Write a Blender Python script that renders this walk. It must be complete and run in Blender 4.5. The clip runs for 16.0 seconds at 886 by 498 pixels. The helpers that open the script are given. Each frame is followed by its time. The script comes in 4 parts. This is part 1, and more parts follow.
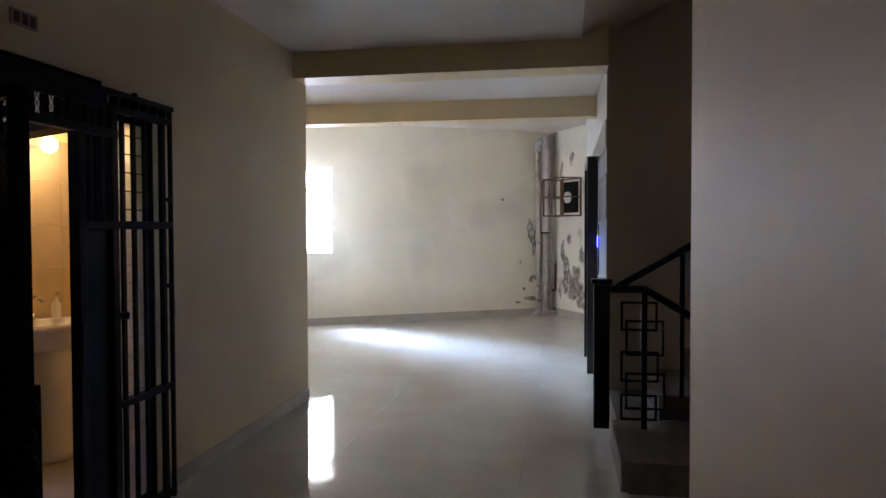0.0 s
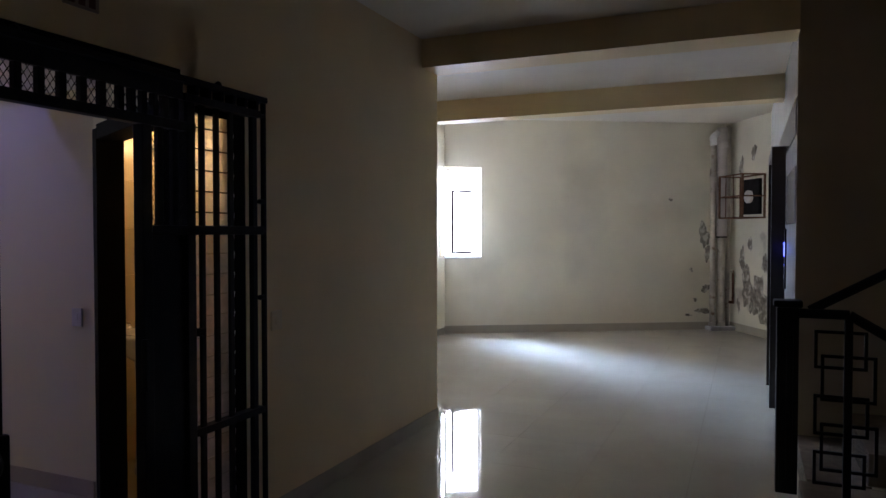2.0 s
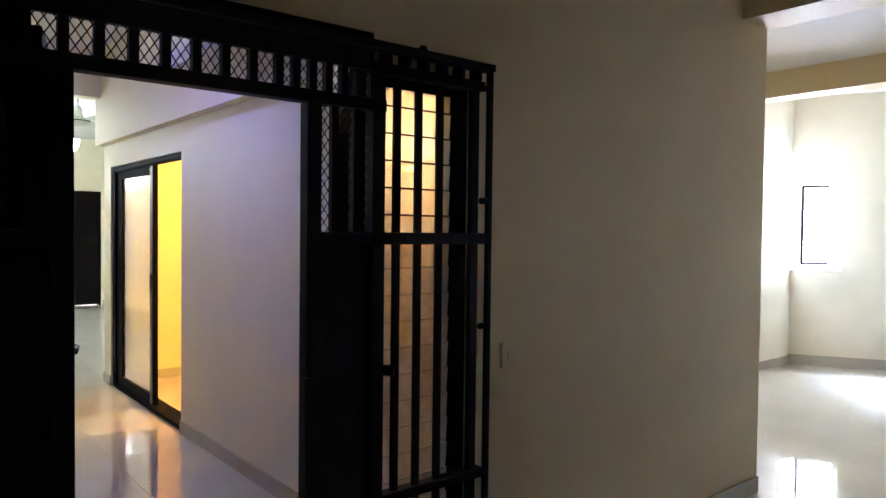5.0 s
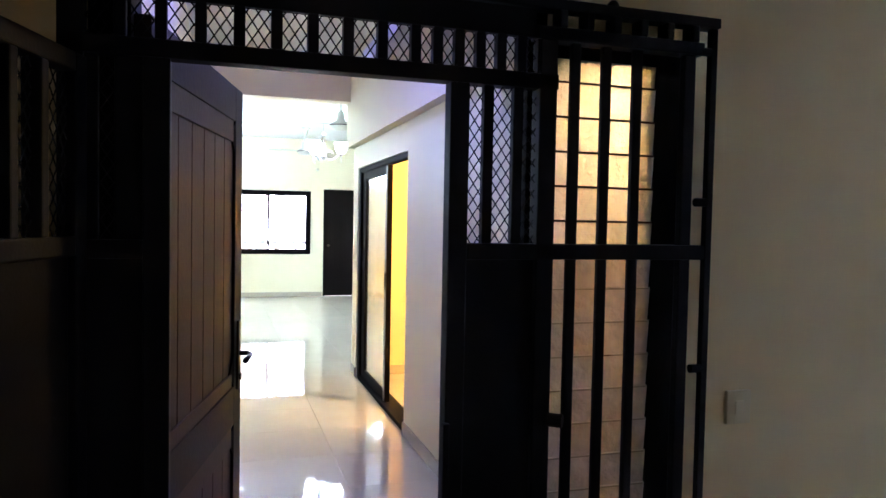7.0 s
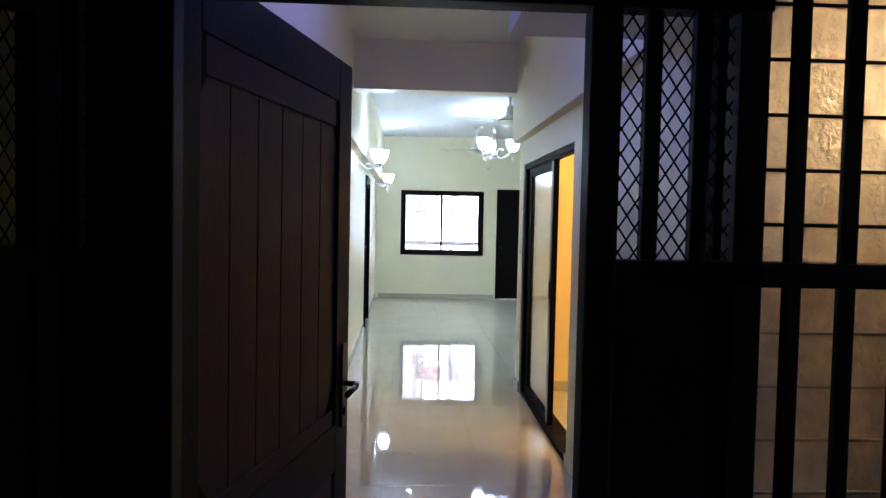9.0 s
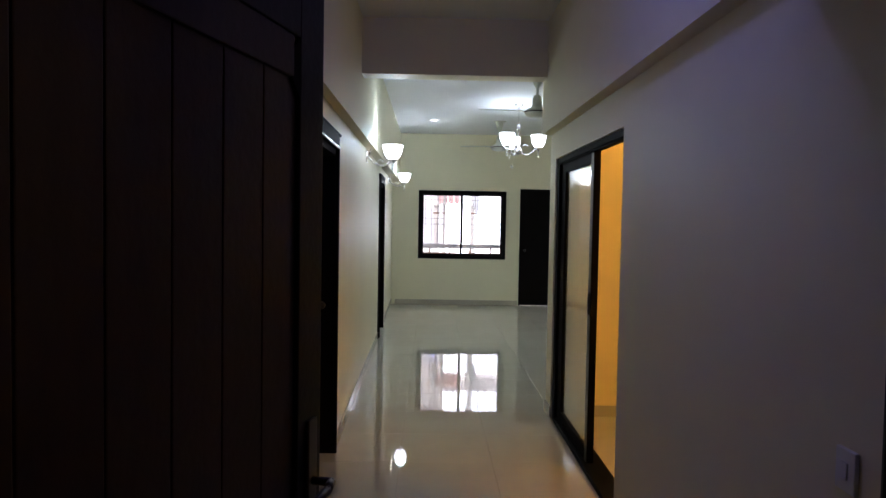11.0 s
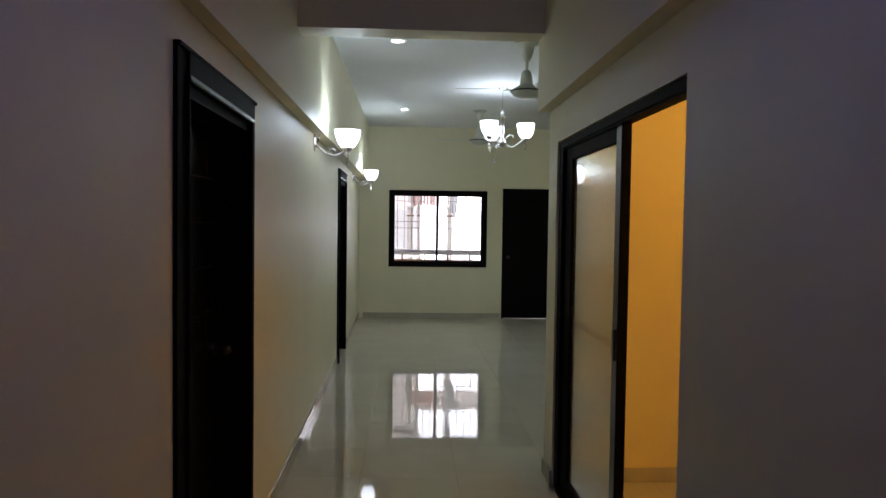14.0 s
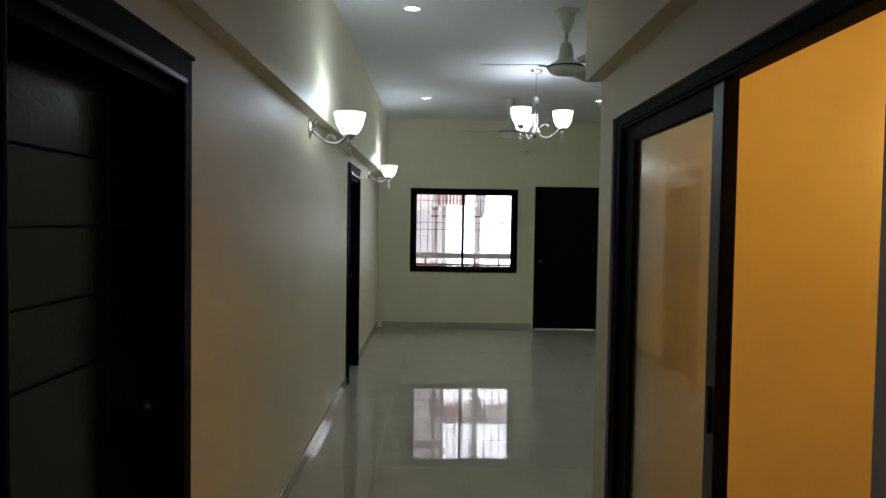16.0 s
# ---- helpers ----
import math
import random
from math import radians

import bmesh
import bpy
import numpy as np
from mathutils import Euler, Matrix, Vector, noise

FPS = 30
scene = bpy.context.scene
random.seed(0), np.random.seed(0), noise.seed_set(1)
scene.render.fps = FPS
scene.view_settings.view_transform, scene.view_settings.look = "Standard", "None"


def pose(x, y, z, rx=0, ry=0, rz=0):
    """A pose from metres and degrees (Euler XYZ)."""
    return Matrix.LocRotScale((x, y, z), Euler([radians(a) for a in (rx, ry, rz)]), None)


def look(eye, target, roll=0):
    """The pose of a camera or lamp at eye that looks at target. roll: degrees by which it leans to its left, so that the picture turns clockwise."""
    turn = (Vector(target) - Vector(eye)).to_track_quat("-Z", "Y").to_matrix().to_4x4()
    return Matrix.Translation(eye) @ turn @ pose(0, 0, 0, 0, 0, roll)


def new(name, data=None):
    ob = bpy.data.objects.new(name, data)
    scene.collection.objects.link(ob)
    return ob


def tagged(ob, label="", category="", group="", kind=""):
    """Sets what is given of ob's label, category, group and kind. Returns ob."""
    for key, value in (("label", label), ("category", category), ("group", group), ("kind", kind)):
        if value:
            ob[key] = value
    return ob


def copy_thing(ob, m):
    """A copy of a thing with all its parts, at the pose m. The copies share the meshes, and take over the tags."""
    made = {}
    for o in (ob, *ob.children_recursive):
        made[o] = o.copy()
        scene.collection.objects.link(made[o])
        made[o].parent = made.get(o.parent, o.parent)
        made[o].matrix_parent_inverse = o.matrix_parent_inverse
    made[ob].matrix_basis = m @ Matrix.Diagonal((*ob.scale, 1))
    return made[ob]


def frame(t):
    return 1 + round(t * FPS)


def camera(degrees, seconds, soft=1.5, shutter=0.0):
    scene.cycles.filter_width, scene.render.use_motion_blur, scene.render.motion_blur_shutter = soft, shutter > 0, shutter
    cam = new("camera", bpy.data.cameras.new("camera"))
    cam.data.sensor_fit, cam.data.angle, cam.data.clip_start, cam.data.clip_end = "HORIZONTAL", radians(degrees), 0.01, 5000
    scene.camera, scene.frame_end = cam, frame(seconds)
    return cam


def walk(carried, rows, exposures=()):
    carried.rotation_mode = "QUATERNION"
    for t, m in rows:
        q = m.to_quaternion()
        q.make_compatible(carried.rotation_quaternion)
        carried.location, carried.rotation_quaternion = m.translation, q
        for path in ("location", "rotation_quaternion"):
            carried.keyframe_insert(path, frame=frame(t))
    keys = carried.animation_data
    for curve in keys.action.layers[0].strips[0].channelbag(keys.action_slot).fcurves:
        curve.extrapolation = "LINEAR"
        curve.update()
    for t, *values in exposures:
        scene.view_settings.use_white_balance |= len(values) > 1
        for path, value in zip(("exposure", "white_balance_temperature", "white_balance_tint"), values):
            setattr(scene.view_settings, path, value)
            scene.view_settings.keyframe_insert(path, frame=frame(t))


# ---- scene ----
cam = camera(64.5, 16.0)
METRES, EYE, TILT, LEAN, TURN = 6.4, 1.52, 0.0, 0.0, 8.8
PATH = [
    (0, (0.129, 0.462, 1.457), (-0.21, 2.432, 1.401), -0.2),
    (0.5, (0.151, 0.65, 1.461), (-0.281, 2.602, 1.407), -0.4),
    (1, (0.193, 0.825, 1.47), (-0.359, 2.746, 1.417), -0.2),
    (1.5, (0.196, 1.006, 1.478), (-0.478, 2.889, 1.425), -0.1),
    (2, (0.182, 1.189, 1.477), (-0.614, 3.024, 1.427), -0.0),
    (2.5, (0.174, 1.35, 1.488), (-0.745, 3.126, 1.435), 0.1),
    (3, (0.129, 1.528, 1.491), (-0.914, 3.234, 1.442), 0.1),
    (3.5, (0.102, 1.711, 1.499), (-1.081, 3.323, 1.448), 0.2),
    (4, (0.057, 1.878, 1.501), (-1.26, 3.382, 1.454), 0.3),
    (4.2, (0.036, 1.946, 1.487), (-1.331, 3.405, 1.443), 0.5),
    (6.3, (-0.222, 2.544, 1.567), (-2.028, 3.399, 1.486), 0.9),
    (6.5, (-0.246, 2.597, 1.56), (-2.088, 3.374, 1.48), 1.2),
    (7, (-0.33, 2.688, 1.553), (-2.236, 3.288, 1.476), 1.1),
    (7.5, (-0.437, 2.76, 1.556), (-2.387, 3.196, 1.473), 1.1),
    (8, (-0.583, 2.838, 1.567), (-2.561, 3.119, 1.479), 1.0),
    (8.5, (-0.722, 2.891, 1.558), (-2.713, 3.066, 1.474), 1.1),
    (9, (-0.875, 2.938, 1.56), (-2.871, 3.034, 1.475), 1.2),
    (9.5, (-1.043, 2.966, 1.571), (-3.041, 3.014, 1.481), 1.0),
    (12, (-2.063, 2.971, 1.566), (-4.061, 3.01, 1.484), 1.0),
    (12.5, (-2.286, 2.995, 1.57), (-4.283, 3.057, 1.489), 0.9),
    (13, (-2.548, 2.999, 1.577), (-4.545, 3.091, 1.499), 0.9),
    (13.5, (-2.786, 3.019, 1.575), (-4.782, 3.127, 1.499), 0.7),
    (14, (-3.038, 3.079, 1.574), (-5.035, 3.179, 1.501), 0.8),
    (14.5, (-3.263, 3.121, 1.578), (-5.26, 3.2, 1.504), 0.8),
    (15, (-3.512, 3.143, 1.584), (-5.51, 3.196, 1.511), 0.8),
    (15.5, (-3.763, 3.16, 1.594), (-5.762, 3.19, 1.519), 0.9),
    (16, (-4.019, 3.182, 1.587), (-6.018, 3.197, 1.514), 0.9),
]
walk(cam, [(t, look(eye, target, roll)) for t, eye, target, roll in PATH],
     [(0, 2.35, 5600, 27), (0.5, 2.05, 5600, 27), (1.2, 1.8, 5650, 26), (2.0, 1.42, 5700, 26), (2.6, 1.43, 5720, 25), (3.0, 1.72, 5780, 25), (3.5, 2.08, 5880, 24), (4.0, 2.5, 5850, 24), (5.0, 2.8, 5650, 22), (6.5, 3.25, 5250, 20), (7.0, 3.2, 5200, 20), (8.0, 2.65, 5080, 20), (9.0, 1.9, 5080, 19), (10.5, 1.0, 5500, 20), (12, 0.42, 5800, 19), (13.5, 0.3, 5800, 18), (14.5, 0.22, 5950, 17), (16, -0.03, 5850, 18)])


# ---- exposure, world and sun ----
scene.view_settings.exposure = 0.0
world = bpy.data.worlds.new("sky")
scene.world = world
world.use_nodes = True
wn = world.node_tree.nodes
sky = wn.new("ShaderNodeTexSky")
sky.sky_type = "NISHITA"
sky.sun_disc = False
sky.sun_elevation = radians(48)
sky.sun_rotation = radians(115)
world.node_tree.links.new(sky.outputs[0], wn["Background"].inputs[0])
wn["Background"].inputs[1].default_value = 0.12
sun = new("sun", bpy.data.lights.new("sun", "SUN"))
sun.data.energy, sun.data.angle, sun.data.color = 5.0, radians(0.5), (1.0, 0.95, 0.87)
sun.matrix_basis = look((0, 0, 0), (-0.55, 0.25, -0.8))


def area_lamp(name, eye, target, w, h, power, colour, spread=180):
    d = bpy.data.lights.new(name, "AREA")
    d.shape, d.size, d.size_y, d.energy, d.color, d.spread = "RECTANGLE", w, h, power, colour, radians(spread)
    ob = new(name, d)
    ob.matrix_basis = look(eye, target)
    return ob


def point_lamp(name, at, power, colour, radius=0.04):
    d = bpy.data.lights.new(name, "POINT")
    d.energy, d.color, d.shadow_soft_size = power, colour, radius
    ob = new(name, d)
    ob.location = at
    return ob


def spot_lamp(name, at, power, colour, degrees=110):
    d = bpy.data.lights.new(name, "SPOT")
    d.energy, d.color, d.shadow_soft_size, d.spot_size, d.spot_blend = power, colour, 0.04, radians(degrees), 0.6
    ob = new(name, d)
    ob.location = at
    return ob


FAR = pose(-3.84, 10.47, 0, 0, 0, math.degrees(math.atan2(2.13, 3.68)))   # slanted far wall of the lobby, x along it
NEUTRAL, WARM, AMBER = (0.80, 0.97, 0.97), (1.0, 0.63, 0.24), (1.0, 0.60, 0.16)
# daylight in the openings
area_lamp("lobby_window_light", (-5.28, 11.82, 3.1), (-3.70, 10.5, 1.2), 0.85, 2.6, 330, (0.52, 0.75, 1.0), 100)
area_lamp("lobby_side_window_light", (-3.795, 10.35, 1.74), (-2.0, 10.35, 1.74), 0.11, 1.2, 4.5, (0.86, 0.94, 1.0))
wl = FAR @ Vector((0.2875, 0.16, 1.755))
area_lamp("lobby_far_window_light", wl, wl + FAR.to_3x3() @ Vector((0, -1, 0)), 0.50, 1.22, 9.0, (0.86, 0.94, 1.0))
# lamps
for x in (-8.65, -12.9):
    point_lamp("sconce_light", (x, 2.347 + (x + 6.4) * 0.0087 + 0.268, 2.34), 5.8, NEUTRAL, 0.08)
point_lamp("chandelier_light", (-11.15, 4.15, 2.78), 7.6, NEUTRAL, 0.24)
for x, y in ((-9.19, 2.97), (-12.84, 3.01), (-12.84, 5.18), (-9.19, 5.18)):
    spot_lamp("downlight_light", (x, y, 3.12), 10.5, NEUTRAL)
point_lamp("entrance_light", (-4.1, 3.15, 2.98), 3.5, (0.31, 0.30, 1.0), 0.10)
# added amber lamp out of view, no fitting; brightens kitchen and corridor wall
point_lamp("kitchen_fill_light", (-4.80, 5.25, 2.50), 21, AMBER, 0.06)
point_lamp("kitchen_wall_light", (-7.05, 5.55, 1.98), 4.5, AMBER, 0.06)
point_lamp("bathroom_light", (-3.18, 4.70, 2.04), 1.7, WARM, 0.05)


# ---- materials ----
def material(name, colour, rough=0.5, metal=0.0, vary=0.06, scale=3.0, bump=0.0, bump_scale=80.0, coat=0.0, trans=0.0,
             emit=None, power=0.0, spec=0.5, stain=None, per_object=0.0, ior=1.45, rough_vary=0.0):
    m = bpy.data.materials.new(name)
    m.use_nodes = True
    nt = m.node_tree
    b = nt.nodes["Principled BSDF"]
    b.inputs["Roughness"].default_value = rough
    b.inputs["Metallic"].default_value = metal
    b.inputs["Coat Weight"].default_value = coat
    b.inputs["Transmission Weight"].default_value = trans
    b.inputs["Specular IOR Level"].default_value = spec
    b.inputs["IOR"].default_value = ior
    tc = nt.nodes.new("ShaderNodeTexCoord")
    geo = nt.nodes.new("ShaderNodeNewGeometry")
    n1 = nt.nodes.new("ShaderNodeTexNoise")
    n1.inputs["Scale"].default_value = scale
    n1.inputs["Detail"].default_value = 6
    nt.links.new(geo.outputs["Position"], n1.inputs["Vector"])
    ramp = nt.nodes.new("ShaderNodeMapRange")
    ramp.inputs[1].default_value, ramp.inputs[2].default_value = 0.3, 0.7
    ramp.inputs[3].default_value, ramp.inputs[4].default_value = 1 - vary, 1 + vary
    nt.links.new(n1.outputs["Fac"], ramp.inputs[0])
    mul = nt.nodes.new("ShaderNodeVectorMath")
    mul.operation = "SCALE"
    mul.inputs[0].default_value = colour
    nt.links.new(ramp.outputs[0], mul.inputs["Scale"])
    out = mul.outputs[0]
    if per_object:
        oi = nt.nodes.new("ShaderNodeObjectInfo")
        r2 = nt.nodes.new("ShaderNodeMapRange")
        r2.inputs[3].default_value, r2.inputs[4].default_value = 1 - per_object, 1 + per_object
        nt.links.new(oi.outputs["Random"], r2.inputs[0])
        m2 = nt.nodes.new("ShaderNodeVectorMath")
        m2.operation = "SCALE"
        nt.links.new(out, m2.inputs[0])
        nt.links.new(r2.outputs[0], m2.inputs["Scale"])
        out = m2.outputs[0]
    if stain:
        s_colour, s_scale, lo, hi = stain
        n2 = nt.nodes.new("ShaderNodeTexNoise")
        n2.inputs["Scale"].default_value = s_scale
        n2.inputs["Detail"].default_value = 8
        nt.links.new(geo.outputs["Position"], n2.inputs["Vector"])
        r3 = nt.nodes.new("ShaderNodeMapRange")
        r3.inputs[1].default_value, r3.inputs[2].default_value = lo, hi
        nt.links.new(n2.outputs["Fac"], r3.inputs[0])
        mix = nt.nodes.new("ShaderNodeMix")
        mix.data_type = "RGBA"
        nt.links.new(r3.outputs[0], mix.inputs[0])
        nt.links.new(out, mix.inputs[6])
        mix.inputs[7].default_value = (*s_colour, 1)
        out = mix.outputs[2]
    nt.links.new(out, b.inputs["Base Color"])
    if rough_vary:
        r4 = nt.nodes.new("ShaderNodeMapRange")
        r4.inputs[1].default_value, r4.inputs[2].default_value = 0.3, 0.7
        r4.inputs[3].default_value, r4.inputs[4].default_value = max(rough - rough_vary, 0.0), rough + rough_vary
        nt.links.new(n1.outputs["Fac"], r4.inputs[0])
        nt.links.new(r4.outputs[0], b.inputs["Roughness"])
    if bump:
        n3 = nt.nodes.new("ShaderNodeTexNoise")
        n3.inputs["Scale"].default_value = bump_scale
        n3.inputs["Detail"].default_value = 4
        nt.links.new(geo.outputs["Position"], n3.inputs["Vector"])
        bp = nt.nodes.new("ShaderNodeBump")
        bp.inputs["Strength"].default_value = bump
        bp.inputs["Distance"].default_value = 0.01
        nt.links.new(n3.outputs["Fac"], bp.inputs["Height"])
        nt.links.new(bp.outputs[0], b.inputs["Normal"])
    if emit:
        b.inputs["Emission Color"].default_value = (*emit, 1)
        b.inputs["Emission Strength"].default_value = power
    return m


def wood(name, dark, light, rough=0.4, stretch=(9, 9, 0.7)):
    m = material(name, light, rough, bump=0.08, bump_scale=60)
    nt = m.node_tree
    b = nt.nodes["Principled BSDF"]
    tc = nt.nodes.new("ShaderNodeTexCoord")
    mp = nt.nodes.new("ShaderNodeMapping")
    mp.inputs["Scale"].default_value = stretch
    n = nt.nodes.new("ShaderNodeTexNoise")
    n.inputs["Scale"].default_value, n.inputs["Detail"].default_value, n.inputs["Distortion"].default_value = 4.0, 8, 0.6
    mix = nt.nodes.new("ShaderNodeMix")
    mix.data_type = "RGBA"
    mix.inputs[6].default_value, mix.inputs[7].default_value = (*dark, 1), (*light, 1)
    nt.links.new(tc.outputs["Object"], mp.inputs[0])
    nt.links.new(mp.outputs[0], n.inputs["Vector"])
    nt.links.new(n.outputs["Fac"], mix.inputs[0])
    nt.links.new(mix.outputs[2], b.inputs["Base Color"])
    return m


M_LOBBY = material("lobby_paint", (0.76, 0.60, 0.34), 0.55, vary=0.05, scale=1.6, bump=0.05, bump_scale=45)
M_PALE = material("pale_lobby_paint", (0.80, 0.745, 0.585), 0.55, vary=0.05, scale=1.6, bump=0.05, bump_scale=45, stain=((0.66, 0.61, 0.47), 0.9, 0.52, 0.75))
M_SOFFIT = material("lobby_ceiling_paint", (0.75, 0.68, 0.57), 0.7, vary=0.04, scale=1.2, bump=0.03, bump_scale=40)
M_DAMP = material("damp_paint", (0.74, 0.70, 0.56), 0.65, vary=0.06, scale=2.2, bump=0.15, bump_scale=30,
                  stain=((0.45, 0.41, 0.32), 2.3, 0.60, 0.72))
M_WALL = material("cream_paint", (0.76, 0.71, 0.505), 0.5, vary=0.035, scale=1.4, bump=0.04, bump_scale=50)
M_CEIL = material("ceiling_paint", (0.74, 0.75, 0.75), 0.7, vary=0.03, scale=1.2, bump=0.03, bump_scale=40)
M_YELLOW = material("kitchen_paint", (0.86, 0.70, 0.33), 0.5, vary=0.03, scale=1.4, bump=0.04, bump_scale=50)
M_TILE = material("porcelain_tile", (0.50, 0.458, 0.36), 0.03, vary=0.05, scale=2.5, spec=0.6, per_object=0.02, rough_vary=0.012)
M_GROUT = material("grout", (0.46, 0.428, 0.345), 0.15)
M_SKIRT = material("skirting_tile", (0.46, 0.41, 0.32), 0.09, vary=0.08)
M_STEEL = material("black_gate_paint", (0.009, 0.0075, 0.008), 0.50, spec=0.16, vary=0.3, scale=14, bump=0.06, bump_scale=120)
M_BLACK = wood("black_stained_wood", (0.0035, 0.003, 0.003), (0.008, 0.006, 0.0055), 0.62)
M_BLACK.node_tree.nodes["Principled BSDF"].inputs["Specular IOR Level"].default_value = 0.05
M_LEAF = wood("polished_black_wood", (0.005, 0.0045, 0.0045), (0.011, 0.009, 0.008), 0.20)
M_LEAF.node_tree.nodes["Principled BSDF"].inputs["Specular IOR Level"].default_value = 0.30
M_WOOD = wood("brown_veneer", (0.028, 0.012, 0.008), (0.053, 0.024, 0.016), 0.42)
M_STILE = wood("dark_veneer", (0.010, 0.007, 0.007), (0.019, 0.013, 0.012), 0.42)
M_STILE.node_tree.nodes["Principled BSDF"].inputs["Specular IOR Level"].default_value = 0.15
M_WOOD.node_tree.nodes["Principled BSDF"].inputs["Specular IOR Level"].default_value = 0.25
M_CHROME = material("chrome", (0.72, 0.72, 0.74), 0.12, metal=1.0, vary=0.02)
M_SASH = material("sheen_grey_sash", (0.035, 0.036, 0.03), 0.36, metal=0.3, vary=0.15, scale=9)
M_DARKMETAL = material("dark_bronze", (0.05, 0.04, 0.035), 0.3, metal=0.8, vary=0.1)
M_KNOB = material("aged_nickel", (0.075, 0.068, 0.06), 0.35, metal=1.0, vary=0.05)
M_YELLOWED = material("yellowed_plastic", (0.70, 0.58, 0.37), 0.4, vary=0.05)
M_WHITE = material("white_plastic", (0.74, 0.73, 0.70), 0.35, vary=0.03)
M_FAN = material("fan_enamel", (0.55, 0.56, 0.48), 0.3, vary=0.04)
M_GLASS = material("clear_glass", (0.95, 0.97, 0.97), 0.0, trans=1.0, vary=0.0)
M_FROST = material("frosted_glass", (0.68, 0.70, 0.42), 0.16, trans=0.92, vary=0.03, spec=0.6, coat=0.6)
M_BROWNPANE = material("brown_figured_glass", (0.74, 0.65, 0.57), 0.45, trans=0.78, vary=0.22, scale=22, bump=0.6, bump_scale=60)
M_FIGURED = material("figured_glass", (0.97, 0.91, 0.78), 0.42, trans=0.80, vary=0.05, scale=30, bump=0.8, bump_scale=60)
M_BULB = material("lit_opal_glass", (0.9, 0.9, 0.9), 0.3, emit=(0.97, 1.0, 0.98), power=4.0)
M_SPOT = material("lit_downlight", (0.9, 0.9, 0.9), 0.3, emit=(1.0, 1.0, 0.97), power=6.0)
M_WARMBULB = material("lit_warm_bulb", (0.9, 0.8, 0.6), 0.3, emit=(1.0, 0.72, 0.35), power=8.0)
M_CRYSTAL = material("crystal", (0.96, 0.97, 1.0), 0.02, trans=1.0, vary=0.0, ior=1.5)
M_CERAMIC = material("white_ceramic", (0.78, 0.76, 0.70), 0.12, vary=0.02)
M_BATHTILE = material("glazed_wall_tile", (0.58, 0.46, 0.27), 0.2, vary=0.07, scale=5, per_object=0.03)
M_BROWN = material("stair_paint", (0.54, 0.435, 0.30), 0.6, vary=0.06, scale=1.5, bump=0.05, bump_scale=40)
M_STONE = material("stair_stone", (0.20, 0.165, 0.13), 0.25, vary=0.12, scale=18)
M_MARBLE_L = material("pale_marble", (0.62, 0.61, 0.60), 0.18, vary=0.08, scale=4)
M_MARBLE_D = material("grey_marble", (0.30, 0.28, 0.28), 0.18, vary=0.15, scale=5)
M_PIPE = material("old_pipe_paint", (0.52, 0.47, 0.38), 0.55, vary=0.12, scale=6, stain=((0.20, 0.11, 0.06), 7.0, 0.60, 0.70))
M_RUST = material("rusty_steel", (0.16, 0.075, 0.035), 0.75, vary=0.35, scale=30, bump=0.2, bump_scale=90)
M_INDICATOR = material("blue_indicator", (0.02, 0.02, 0.10), 0.3, emit=(0.10, 0.12, 1.0), power=3.0)
M_FACADE = material("sunlit_facade", (0.86, 0.77, 0.71), 0.8, vary=0.1, scale=1.2)
M_CAP = material("cement_cap", (0.42, 0.40, 0.40), 0.8, vary=0.12, scale=3, bump=0.1, bump_scale=40)
M_GRILLE = material("weathered_grille_paint", (0.22, 0.20, 0.19), 0.6, vary=0.2, scale=10)
M_OLDPVC = material("weathered_pipe", (0.55, 0.50, 0.46), 0.6, vary=0.15, scale=3)
M_AWNING = material("faded_pink_canvas", (0.60, 0.34, 0.31), 0.85, vary=0.1, scale=8)
M_CLOTH = material("pale_cloth", (0.60, 0.59, 0.60), 0.9, vary=0.05, scale=6)
M_GROUND = material("outside_ground", (0.20, 0.19, 0.17), 0.9, vary=0.2, scale=1.0)
M_PLATE = material("plaque_enamel", (0.34, 0.25, 0.19), 0.4, vary=0.05)
M_INK = material("plaque_letters", (0.10, 0.035, 0.03), 0.5)
M_GLOW = material("glowing_backdrop", (0.9, 0.9, 0.9), 0.9, emit=(1.0, 0.98, 0.97), power=2.8)
M_PATCH = material("damp_plaster", (0.26, 0.23, 0.18), 0.9, vary=0.45, scale=16, bump=0.4, bump_scale=60, stain=((0.58, 0.54, 0.44), 12.0, 0.50, 0.62))


# ---- building helpers ----
def box(bm, x0, y0, z0, x1, y1, z1, bevel=0.0, m=None):
    r = bmesh.ops.create_cube(bm, size=1.0)
    vs = r["verts"]
    for v in vs:
        v.co = Vector(((x0 + x1) / 2 + v.co.x * (x1 - x0), (y0 + y1) / 2 + v.co.y * (y1 - y0), (z0 + z1) / 2 + v.co.z * (z1 - z0)))
        if m:
            v.co = m @ v.co
    if bevel:
        es = list({e for v in vs for e in v.link_edges})
        bmesh.ops.bevel(bm, geom=es, offset=bevel, segments=2, affect="EDGES", profile=0.6)
    return bm


def rod(bm, a, b, r, r2=None, seg=12):
    a, b = Vector(a), Vector(b)
    d = b - a
    m = Matrix.Translation((a + b) / 2) @ d.to_track_quat("Z", "Y").to_matrix().to_4x4()
    bmesh.ops.create_cone(bm, cap_ends=True, segments=seg, radius1=r, radius2=r if r2 is None else r2, depth=d.length, matrix=m)
    return bm


def ball(bm, at, r, sz=1.0, u=14, v=9):
    bmesh.ops.create_uvsphere(bm, u_segments=u, v_segments=v, radius=r, matrix=Matrix.Translation(at) @ Matrix.Diagonal((1, 1, sz, 1)))
    return bm


